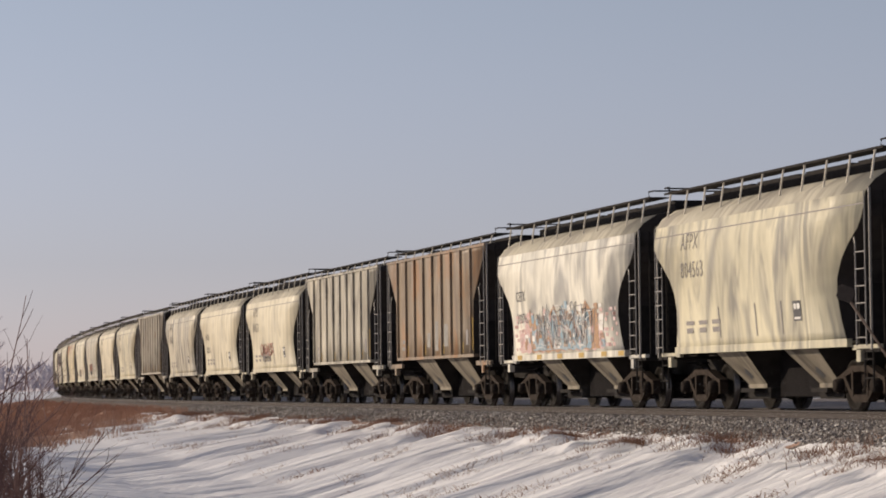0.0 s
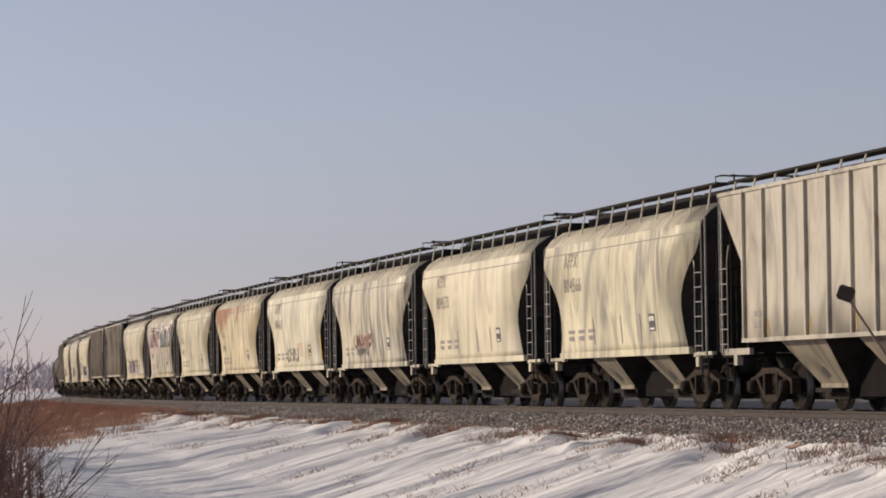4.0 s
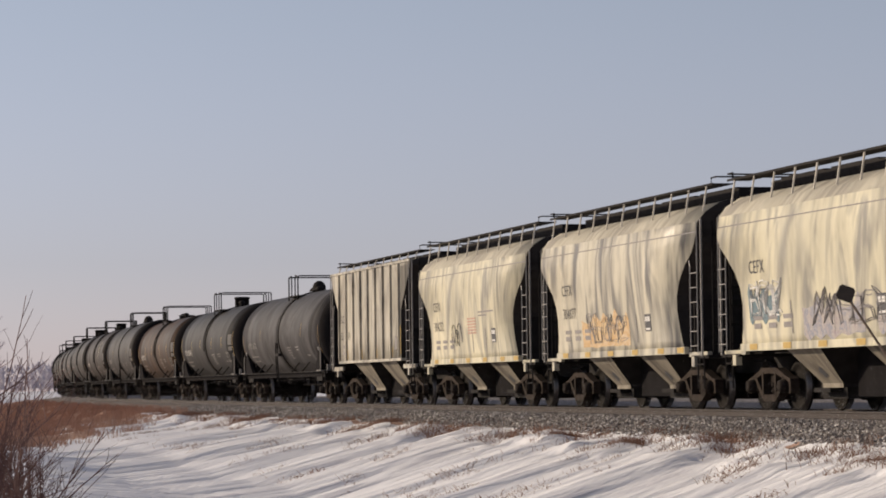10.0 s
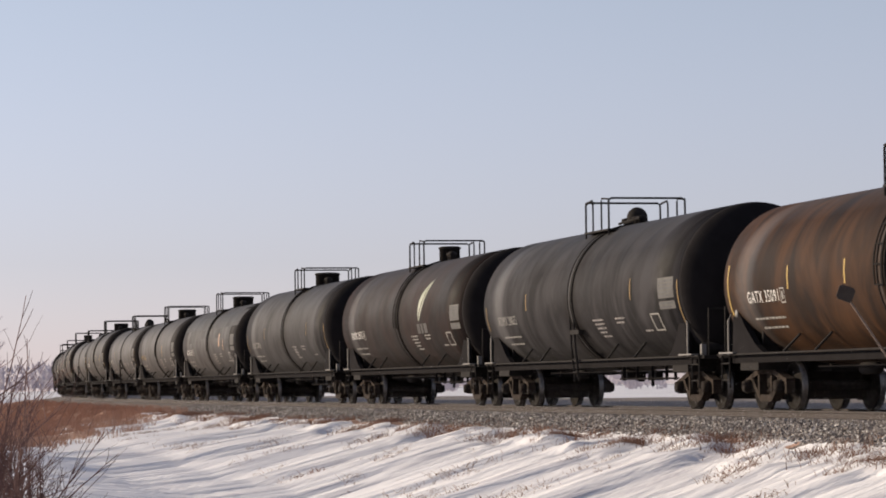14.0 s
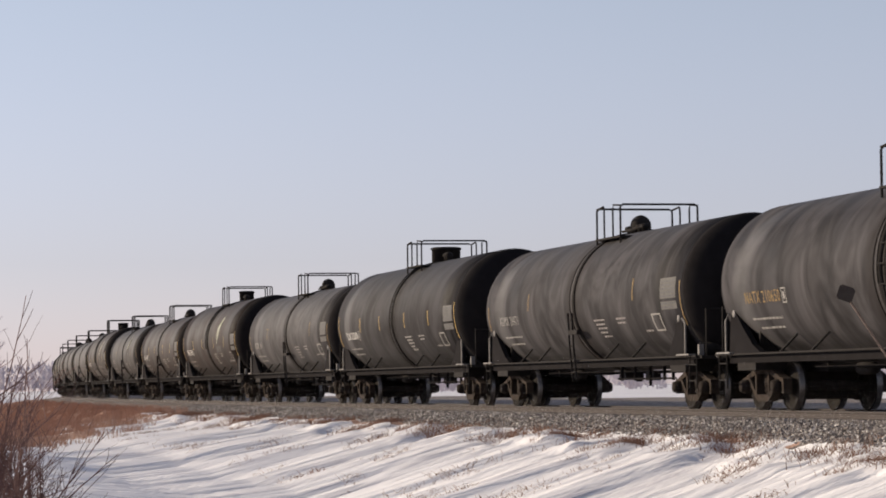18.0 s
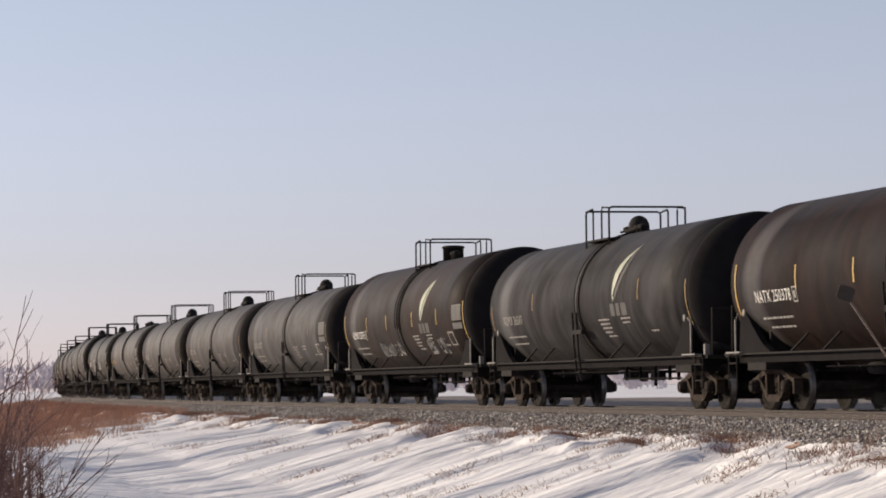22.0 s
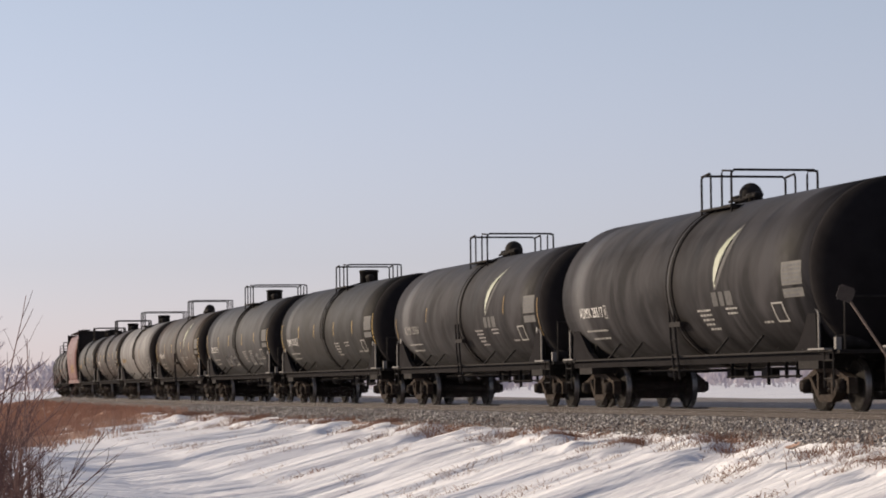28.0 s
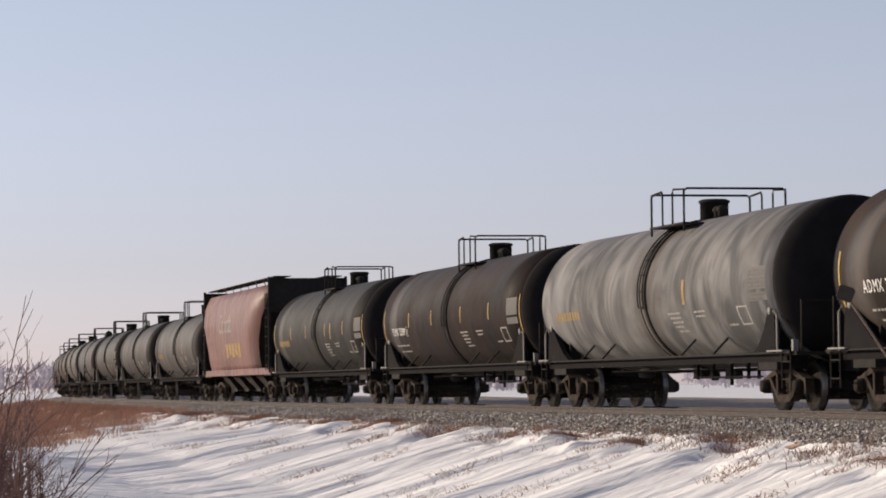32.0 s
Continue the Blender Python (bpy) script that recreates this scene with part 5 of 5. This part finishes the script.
        part("graffiti_outline", letters_bm(-4.4, 2.55, lambda x, z: depth(x, z) + 0.004, 52, 6, 0.72, 0.85, 0.009), GREY_MARK, car, "dark graffiti outlines")
        part("graffiti_outline", letters_bm(0.1, 2.60, lambda x, z: depth(x, z) + 0.006, 55, 6, 0.76, 0.80, 0.009), GREY_MARK, car, "dark graffiti outlines")
        wall_art(car, depth, "chalk", (-4.6, 4.72), 2.9, (3.36, 3.55), 0.5, 8, "pale graffiti background", 0.004, 0.45)
        for x0, x1, k in ((0.1, 1.3, 1), (1.45, 2.6, 2), (3.75, 4.65, 3)):
            wall_art(car, depth, "aqua", (x0, x1), 2.68, (2.95, 3.42), 0.4, 50 + k, "teal graffiti letter", 0.010, 0.1)
        wall_art(car, depth, "pink", (2.75, 3.6), 2.7, (3.2, 3.44), 0.4, 61, "pink graffiti letter", 0.010, 0.1)
        part("graffiti_line", bars(0.014, [(x, -depth(x, z) - 0.008, z) for x, z in [(0.1 + 0.33 * k, 2.56 + 0.05 * (-1) ** k) for k in range(14)]], sides=4), DARK_MARK, car, "dark wavy graffiti outline")
    elif tag == "teal":
        wall_art(car, depth, "teal", (-4.1, -2.5), 1.7, (2.1, 2.45), 0.16, 5, "dark teal graffiti tag", 0.006, 0.15)
        wall_art(car, depth, "pastel", (-1.3, 1.6), 1.36, (1.7, 2.15), 0.3, 6, "faded mauve graffiti", 0.006, 0.15)
        wall_art(car, depth, "pastel", (2.2, 4.2), 1.4, (1.8, 2.15), 0.3, 16, "faded blue graffiti", 0.006, 0.15)
        part("graffiti", letters_bm(-0.8, 1.5, depth, 9, 6, 0.55, 0.55), GREY_MARK, car, "grey graffiti letters")
        part("graffiti", letters_bm(-4.0, 1.74, lambda x, z: depth(x, z) + 0.004, 19, 4, 0.38, 0.6), WHITE_MARK, car, "white graffiti strokes")
    elif tag == "pastel":
        for k in range(8):
            x = -4.3 + 1.1 * k
            if k > 0:
                wall_art(car, depth, ("pastel", "ice")[k % 2], (x + 0.09, x + 1.0), 1.42, (1.95, 2.3 + 0.3 * (k % 3 == 1)), 0.45, 20 + k, "faded blue and mauve graffiti", 0.006, 0.08)
                part("graffiti_block", patch_bm([(x + 0.2 + 0.3 * (k % 3), x + 0.32 + 0.3 * (k % 3), 1.6, 2.0 + 0.1 * (k % 2))], depth, 0.012), YELLOW_MARK, car, "yellow graffiti stroke")
    elif tag == "flag":
        tagged(part("flag_patch", patch_bm([(-0.2, 0.7, 1.88 + 0.075 * k, 1.92 + 0.075 * k) for k in range(6)], depth), RED_MARK, car, "faded red stripes"), kind="stuff")
        part("graffiti_swirl", scrawl_bm(-1.9, 1.65, depth, 17, 3, 0.3), DARK_MARK, car, "black graffiti doodle")
        tagged(part("stencil", patch_bm([(1.0, 2.6, 2.40, 2.44), (1.0, 1.9, 2.31, 2.35)], depth), GREY_MARK, car), kind="stuff")
    elif tag == "faint":
        part("graffiti", letters_bm(-2.6, 1.72, depth, 5, 6, 0.44, 0.40), RED_MARK, car, "washed-out reddish graffiti letters")
        part("graffiti", letters_bm(-2.2, 1.50, depth, 8, 4, 0.36, 0.26), GREY_MARK, car, "washed-out grey graffiti letters")
    elif tag == "sketch":
        part("graffiti", letters_bm(-1.9, 1.45, depth, 15, 4, 0.46, 0.42, 0.006), GREY_MARK, car, "thin grey graffiti sketch")
        tagged(part("stencil", patch_bm([(0.1, 1.2, 1.62 + 0.08 * k, 1.65 + 0.08 * k) for k in range(6)], depth), RED_MARK, car, "faded red lines"), kind="stuff")
    elif tag == "mauve":
        wall_art(car, depth, "pastel", (-3.5, 1.5), 1.36, (1.75, 2.15), 0.3, 33, "faded mauve graffiti background", 0.006, 0.05)
        part("graffiti", letters_bm(-3.3, 1.42, depth, 21, 6, 0.72, 0.62, 0.012), FADED_MARK, car, "large dark grey graffiti letters")
    elif tag == "amber":
        wall_art(car, depth, "amber", (-2.5, 1.1), 1.36, (1.8, 2.2), 0.4, 35, "faded amber graffiti background", 0.006, 0.05)
        part("graffiti", letters_bm(-2.3, 1.44, depth, 25, 5, 0.62, 0.58, 0.009), GREY_MARK, car, "dark grey graffiti letters")


STROKES = [[(0, 0), (0.1, 1), (0.75, 0.95), (0.7, 0.5), (0.1, 0.45)], [(0, 1), (0.25, 0), (0.5, 0.7), (0.7, 0.05), (1, 0.95)], [(0.9, 0.9), (0.3, 1), (0.05, 0.6), (0.8, 0.4), (0.75, 0.05), (0, 0.1)],
           [(0, 0), (0.4, 1), (0.85, 0), (0.2, 0.4), (0.75, 0.42)], [(0.85, 0.95), (0.1, 0.9), (0.08, 0.05), (0.85, 0.1), (0.6, 0.5), (0.1, 0.5)], [(0.5, 1), (0.05, 0.7), (0.1, 0.2), (0.5, 0), (0.9, 0.3), (0.85, 0.8), (0.5, 1)]]


def letters_bm(x, z, depth, seed, count, step, tall, r=0.013):
    """Sprayed strokes side by side, shaky and overlapping, too wild to read; each is traced twice."""
    rng = random.Random(seed)
    bm = bmesh.new()
    for k in range(count):
        flip, turn = rng.random() < 0.5, rng.random() < 0.6
        base = [((1 - u) * 1.5 if flip else u * 1.5, 1 - v if turn else v) for u, v in rng.choice(STROKES) + rng.choice(STROKES)[1:4]]
        for twice in (0, 1):
            grow, lean = rng.uniform(0.85, 1.15), rng.uniform(-0.15, 0.25)
            path = []
            for (u, v), (u2, v2) in zip(base, base[1:]):
                for f in (0.0, 0.33, 0.67):
                    a, b = u + (u2 - u) * f + rng.uniform(-0.05, 0.05), v + (v2 - v) * f + rng.uniform(-0.05, 0.05)
                    px, pz = x + step * (k + a * grow + lean * b) + 0.05 * twice, z + tall * b * grow + 0.04 * twice
                    path.append((px, -depth(px, pz) - 0.008, pz))
            tube(bm, path, r, 3, None, False)
    return bm


def print_lines(*rows):
    """Lines of small print as short bars: x0, x1, z of each line."""
    out = []
    rng = random.Random(77)
    for x0, x1, z in rows:
        x = x0
        while x < x1:
            w = rng.uniform(0.07, 0.2)
            out.append((x, min(x + w, x1), z, z + 0.038))
            x += w + 0.045
    return out


def tank_marks(car, marks, extras, r, grimy):
    d = tank_side(r)
    if marks:
        me = text_mesh("lettering", marks, 0.225, GOLD_MARK if "gold" in extras else PALE_MARK if "thin" in extras else WHITE_MARK, -6.7, 2.0, d)
        part("lettering", me, None, car, "gold reporting mark and number" if "gold" in extras else "white reporting mark and number")
        e = max(v.co.x for v in me.vertices) + 0.1
        if "thin" not in extras:
            part("stencil_box", patch_bm([(e, e + 0.22, 1.96, 1.985), (e, e + 0.22, 2.215, 2.24), (e, e + 0.025, 1.985, 2.215), (e + 0.195, e + 0.22, 1.985, 2.215), (e + 0.07, e + 0.15, 2.03, 2.17)], d), PALE_MARK, car)
        tagged(part("small_print", patch_bm(print_lines((-6.6, -5.0, 1.69), (-6.4, -5.1, 1.52)), d), PALE_MARK, car), kind="stuff")
    elif "gold" in extras:
        part("lettering", patch_bm([(-6.8 + 0.22 * k, -6.67 + 0.22 * k, 1.98, 2.17) for k in range(9)], d), GOLD_MARK, car, "gold lettering")
    if "gold" in extras:
        part("emblem", patch_bm([(2.6, 2.75, 2.1, 2.6)], d), GOLD_MARK, car, "yellow square mark")
    tagged(part("small_print", patch_bm(print_lines((1.5, 2.3, 1.92), (1.6, 2.3, 1.83), (1.65, 2.3, 1.74), (1.7, 2.2, 1.65), (1.8, 2.4, 1.56), (3.2, 3.9, 1.92), (3.25, 3.8, 1.83), (5.0, 5.5, 1.62)), d), PALE_MARK if "thin" not in extras else GREY_MARK, car), kind="stuff")
    if "placard" in extras:
        plate = part("data_plate", patch_bm([(6.55, 7.58, 2.26, 2.68), (6.55, 7.58, 2.04, 2.20)], d, 0.008), PLATE_MARK, car, "pale printed data panel")
        tagged(part("plate_print", patch_bm(print_lines(*[(6.6, 7.52, 2.29 + 0.075 * k) for k in range(5)], (6.6, 7.4, 2.06), (6.6, 7.5, 2.14)), d, 0.012), DARK_MARK, plate), kind="stuff")
        tagged(part("hazard_plate", patch_bm([(5.75, 6.35, 1.62, 1.65), (5.75, 6.35, 1.95, 1.98), (5.75, 5.81, 1.65, 1.95), (6.29, 6.35, 1.65, 1.95)], d), PALE_MARK, car), kind="stuff")
    if "stripes" in extras:
        for x in (-7.75, -4.5, -1.7, 1.7, 4.7, 7.8):
            part("reflector", patch_bm([(x, x + 0.055, *((1.8, 2.75) if abs(x) > 7 else (2.2, 2.62)))], d), YELLOW_MARK, car, "yellow reflective strip")
    elif "thin" in extras:
        for x, z0, z1 in ((-7.75, 1.9, 2.5), (-3.9, 2.3, 2.7), (4.6, 2.3, 2.75), (7.82, 1.7, 2.6)):
            part("reflector", patch_bm([(x, x + 0.05, z0, z1)], d), GOLD_MARK, car, "grimy orange reflective strip")
    if "leaf" in extras:
        part("leaf_outline", leaf_bm(2.70, 2.30, lambda x, z: d(x, z) - 0.004, 1.13), DIM_MARK, car, "grey outline round the leaf")
        part("leaf_emblem", leaf_bm(2.75, 2.36, d, 1.0, 0.5 if "stripes" not in extras and grimy else 0.92), LEAF_PAINT, car, "pale green and white leaf emblem")
        vein = [(2.86 + 0.052 * k, 2.42 + 0.075 * k + 0.02 * math.sin(k * 0.8)) for k in range(12)]
        part("leaf_vein", bars(0.012, [(x, -d(x, z) - 0.012, z) for x, z in vein], sides=4), DIM_MARK, car)
        tagged(part("emblem_block", patch_bm([(2.55, 2.85, 2.0, 2.27), (2.97, 3.22, 2.0, 2.27), (3.34, 3.72, 2.0, 2.27)], d), DIM_MARK, car, "grey emblem blocks"), kind="stuff")
    if "patches" in extras:
        part("paint_patch", patch_bm([(-7.9, -0.2, 3.02, 3.93), (0.2, 7.9, 3.02, 3.93)], d, 0.004), TANK_PAINT["steel"], car, "dark bluish upper side")
        for x0, x1, z0, z1 in ((-5.8, -4.2, 2.5, 3.0), (-2.3, -0.3, 2.65, 3.0), (1.9, 4.0, 2.6, 3.0), (5.4, 6.3, 2.2, 3.0)):
            part("paint_patch", patch_bm([(x0, x1, z0, z1)], d, 0.006), TANK_PAINT["dark"], car, "dark unpainted patch")
        part("rust_patch", patch_bm([(3.3, 3.6, 2.25, 2.75), (4.5, 4.62, 2.1, 2.5)], d, 0.008), GRAFFITI["rust"], car, "orange rust streaks")
    if "scrawl" in extras:
        for x in (-3.4, -2.4, -1.3, 2.9, 4.2):
            part("graffiti", letters_bm(x, 1.42, d, int(x * 7) + 90, 3, 0.24, 0.34, 0.010), PALE_MARK, car, "pale graffiti scribble")
    if "tag" in extras:
        for x, k in ((-3.9, 5), (0.6, 6)):
            part("graffiti", scrawl_bm(x, 1.85, d, 60 + k, k, 0.30, 0.34), WHITE_MARK, car, "white graffiti tag")


def scrawl_bm(x, z, depth, seed, count=7, step=0.28, tall=0.28):
    """One sprayed line that loops along the side like quick handwriting."""
    rng = random.Random(seed)
    bm = bmesh.new()
    pts = []
    for k in range(count):
        px, pz, w = x + k * step, z + 0.2 + rng.uniform(-0.08, 0.08), rng.uniform(0.4, 0.75)
        h = tall * rng.uniform(0.6, 1.1)
        for j in range(8):
            a = j / 8 * math.tau + rng.uniform(-0.25, 0.25)
            qx, qz = px + step * j / 8 - math.sin(a) * step * w, pz - math.cos(a) * h
            pts.append((qx, -depth(qx, qz) - 0.006, qz))
    tube(bm, pts, 0.012, 3, None, False)
    return bm


def build_train():
    proto = {k: make_hopper(k == B, HOPPER_PAINT["cream"]) for k in (R, B)}
    words = {"cream": "cream covered hopper car with sooty sides", "clean": "clean cream covered hopper car", "streaked": "cream covered hopper car with dark wavy soot streaks",
             "bright": "clean pale yellow covered hopper car", "white": "chalky white covered hopper car", "rusty": "cream covered hopper car with rust along its roof edge", "brown": "orange-brown ribbed covered hopper car",
             "grey": "dirty grey ribbed covered hopper car", "pale": "pale grey ribbed covered hopper car"}
    used = set()
    for c, kind, paint, marks, tag in HOPPERS:
        src = proto[kind][0]
        body_parts = {o.name for o in proto[kind][1]}
        if kind in used:
            car = copy_thing(src, Matrix.Identity(4))
        else:
            car = src
        TRAIN.append((c, car, kind, paint, marks, tag))
        if kind not in used:
            used.add(kind)
    paint_names = {"body", "side_sill", "eave_rail", "jacking_pad", "side_rib"}
    for c, car, kind, paint, marks, tag in TRAIN:
        for o in car.children:
            if o.name.split(".")[0] in paint_names:
                repaint(o, HOPPER_PAINT[paint])
        more = " and faint graffiti" if tag in ("faint", "sketch") else " and blue and orange graffiti" if tag == "blue" else " and pink graffiti" if tag == "pink" else " and graffiti" if tag else ""
        tagged(car, words[paint] + (more if len(words[paint].split()) < 9 else ""), "hopper car", "cars of the train")
    for c, car, kind, paint, marks, tag in list(TRAIN):
        hopper_marks(car, kind, marks, tag)
    tank_proto = {}
    made = []
    look_words = {"grey": "streaked grey", "light": "light grey", "dark": "glossy dark grey", "steel": "bluish grey", "brown": "dark brown", "orange": "orange-brown", "white": "chalky white", "olive": "olive-brown"}
    for c, paint, dome, marks, extras, grow, mid, rail in TANKS:
        kind = (dome, grow, mid, rail)
        if kind in tank_proto:
            car = copy_thing(tank_proto[kind], Matrix.Identity(4))
        else:
            car = tank_proto[kind] = make_tank(dome, TANK_PAINT["grey"], 9.3, TANK_R + grow, mid, rail)
        made.append((c, car, paint, marks, extras, TANK_R + grow))
        for o in car.children:
            if o.name.split(".")[0] in ("tank", "jacket_band"):
                repaint(o, TANK_PAINT[paint])
        top = {D: "a drum-shaped manway", H: "a domed manway", W: "low top fittings", K: "a wide drum-shaped manway"}[dome]
        tagged(car, f"{look_words[paint]} tank car with {top}" + (" and a leaf emblem" if "leaf" in extras else " and yellow strips" if "stripes" in extras else ""), "tank car", "cars of the train")
    for c, car, paint, marks, extras, r in made:
        tank_marks(car, marks, extras, r, paint == "grey")
        TRAIN.append((c, car, "", paint, marks, ""))
    TRAIN.append((811.7, make_red_hopper(), "", "pink", "", ""))


def make_red_hopper():
    """The long round-bodied grain hopper among the tanks."""
    car = new("grain_hopper_car")
    paint = HOPPER_PAINT["pink"]
    widths = [(1.2, 1.40), (1.7, 1.50), (2.4, 1.57), (3.1, 1.58), (3.8, 1.46), (4.35, 1.20)]
    ends = [(1.2, 6.6), (2.2, 6.7), (3.2, 7.7), (3.8, 8.3), (4.35, 8.3)]
    # end walls take the same shade black instead of the red
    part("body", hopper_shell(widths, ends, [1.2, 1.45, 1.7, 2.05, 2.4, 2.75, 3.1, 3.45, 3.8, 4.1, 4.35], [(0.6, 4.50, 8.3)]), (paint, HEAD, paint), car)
    dep = lambda x, z: lerp_table(widths, z)
    part("lettering", text_mesh("lettering", "Canada", 0.80, PALE_MARK, -3.4, 2.75, dep), None, car, "faded white country name")
    tagged(part("emblem_block", patch_bm([(-1.6 + 0.8 * k, -1.0 + 0.8 * k, 1.75 + 0.1 * (k % 2), 2.3) for k in range(5)], dep), GOLD_MARK, car, "faded yellow stencils"), kind="stuff")
    for y in (-1, 1):
        part("side_sill", boxes((-8.6, 8.6, y * 1.36 - 0.06, y * 1.36 + 0.06, 1.04, 1.28)), paint, car)
        part("running_board", boxes((-8.7, 8.7, y * 0.95 - 0.3, y * 0.95 + 0.3, 4.60, 4.63)), STEEL_DARK, car)
        for k in range(9):
            part("walk_bracket", bars(0.02, [(-8.0 + 2.0 * k, y * 1.16, 4.36), (-8.0 + 2.0 * k, y * 1.22, 4.60)], sides=4), paint, car)
        for sx in (-1, 1):
            part("corner_post", boxes((sx * 8.5 - 0.05, sx * 8.5 + 0.05, y * 1.42 - 0.05, y * 1.42 + 0.05, 1.1, 4.6)), STEEL_DARK, car)
            part("side_ladder", ladder_bm(sx * 8.0, sx * 8.45, y * 1.5, 1.2, 4.0, 8), STEEL_DARK, car)
    for cx in (-4.5, -1.5, 1.5, 4.5):
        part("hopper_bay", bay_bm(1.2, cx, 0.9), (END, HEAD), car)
    for sx in (-1, 1):
        part("end_sheet", boxes((sx * 8.45 - 0.03, sx * 8.45 + 0.03, -1.4, 1.4, 3.3, 4.55)), STEEL_DARK, car)
        part("end_platform", boxes((min(sx * 6.8, sx * 8.65), max(sx * 6.8, sx * 8.65), -1.4, 1.4, 1.0, 1.07)), STEEL_DARK, car)
        add_truck(car, sx * 6.4)
    part("centre_sill", boxes((-8.7, 8.7, -0.3, 0.3, 0.72, 1.1)), STEEL_DARK, car)
    add_couplers(car, 9.0)
    return tagged(car, "faded red round-bodied grain hopper car with white lettering", "hopper car", "cars of the train")


build_train()


# ---- powder snow whirled up from the track by the train ----
POWDER = two_tone("airborne_powder_snow", (0.80, 0.79, 0.80), (0.88, 0.87, 0.87), 0.5, 0.9, relief=0.0)
DRIFT_LENGTH, DRIFT_SPEED = 40.0, 3.0
DRIFTS = []


def powder_mesh(count, seed):
    """Loose flakes hanging low over the track, thicker in puffs."""
    rng = np.random.default_rng(seed)
    verts, faces = [], []
    while len(faces) < count:
        x, y, z = rng.uniform(-DRIFT_LENGTH / 2, DRIFT_LENGTH / 2), rng.normal(-0.9, 1.0), rng.exponential(0.26) - 0.1
        if z > 1.3 or noise.noise((x * 0.16, seed * 7.0, 1.0)) + 0.5 * noise.noise((x * 0.6, z * 1.4, seed * 3.0)) < rng.uniform(-0.7, 0.5):
            continue
        n = len(verts)
        for q in rng.normal(0.0, 0.0019, (3, 3)):
            verts.append((x + q[0], y + q[1], z + q[2]))
        faces.append((n, n + 1, n + 2))
    me = bpy.data.meshes.new("blown_snow")
    me.from_pydata(verts, [], faces)
    me.materials.append(POWDER)
    return me


def build_powder():
    clouds = [powder_mesh(75000, k) for k in (1, 2)]
    for k in range(7):
        DRIFTS.append((-20.0 + DRIFT_LENGTH * k, tagged(new("blown_snow", clouds[k % 2]), "thin veil of powder snow whirled up along the rails", "blown snow", kind="stuff")))


build_powder()


def motions():
    """Every car runs along the line towards the camera and past it; the powder snow drifts after it more slowly."""
    times = [k * 1.0 for k in range(33)]
    moving = [(c, car, travelled) for c, car, *_ in TRAIN] + [(c, cloud, lambda t: DRIFT_SPEED * t) for c, cloud in DRIFTS]
    for c, thing, gone in moving:
        rows = []
        for t in times:
            x, y, th = track(c - gone(t))
            rows.append((t, pose(x, y, 0.0, 0, 0, math.degrees(math.atan2(-math.cos(th), -math.sin(th))))))
        walk(thing, rows)


motions()
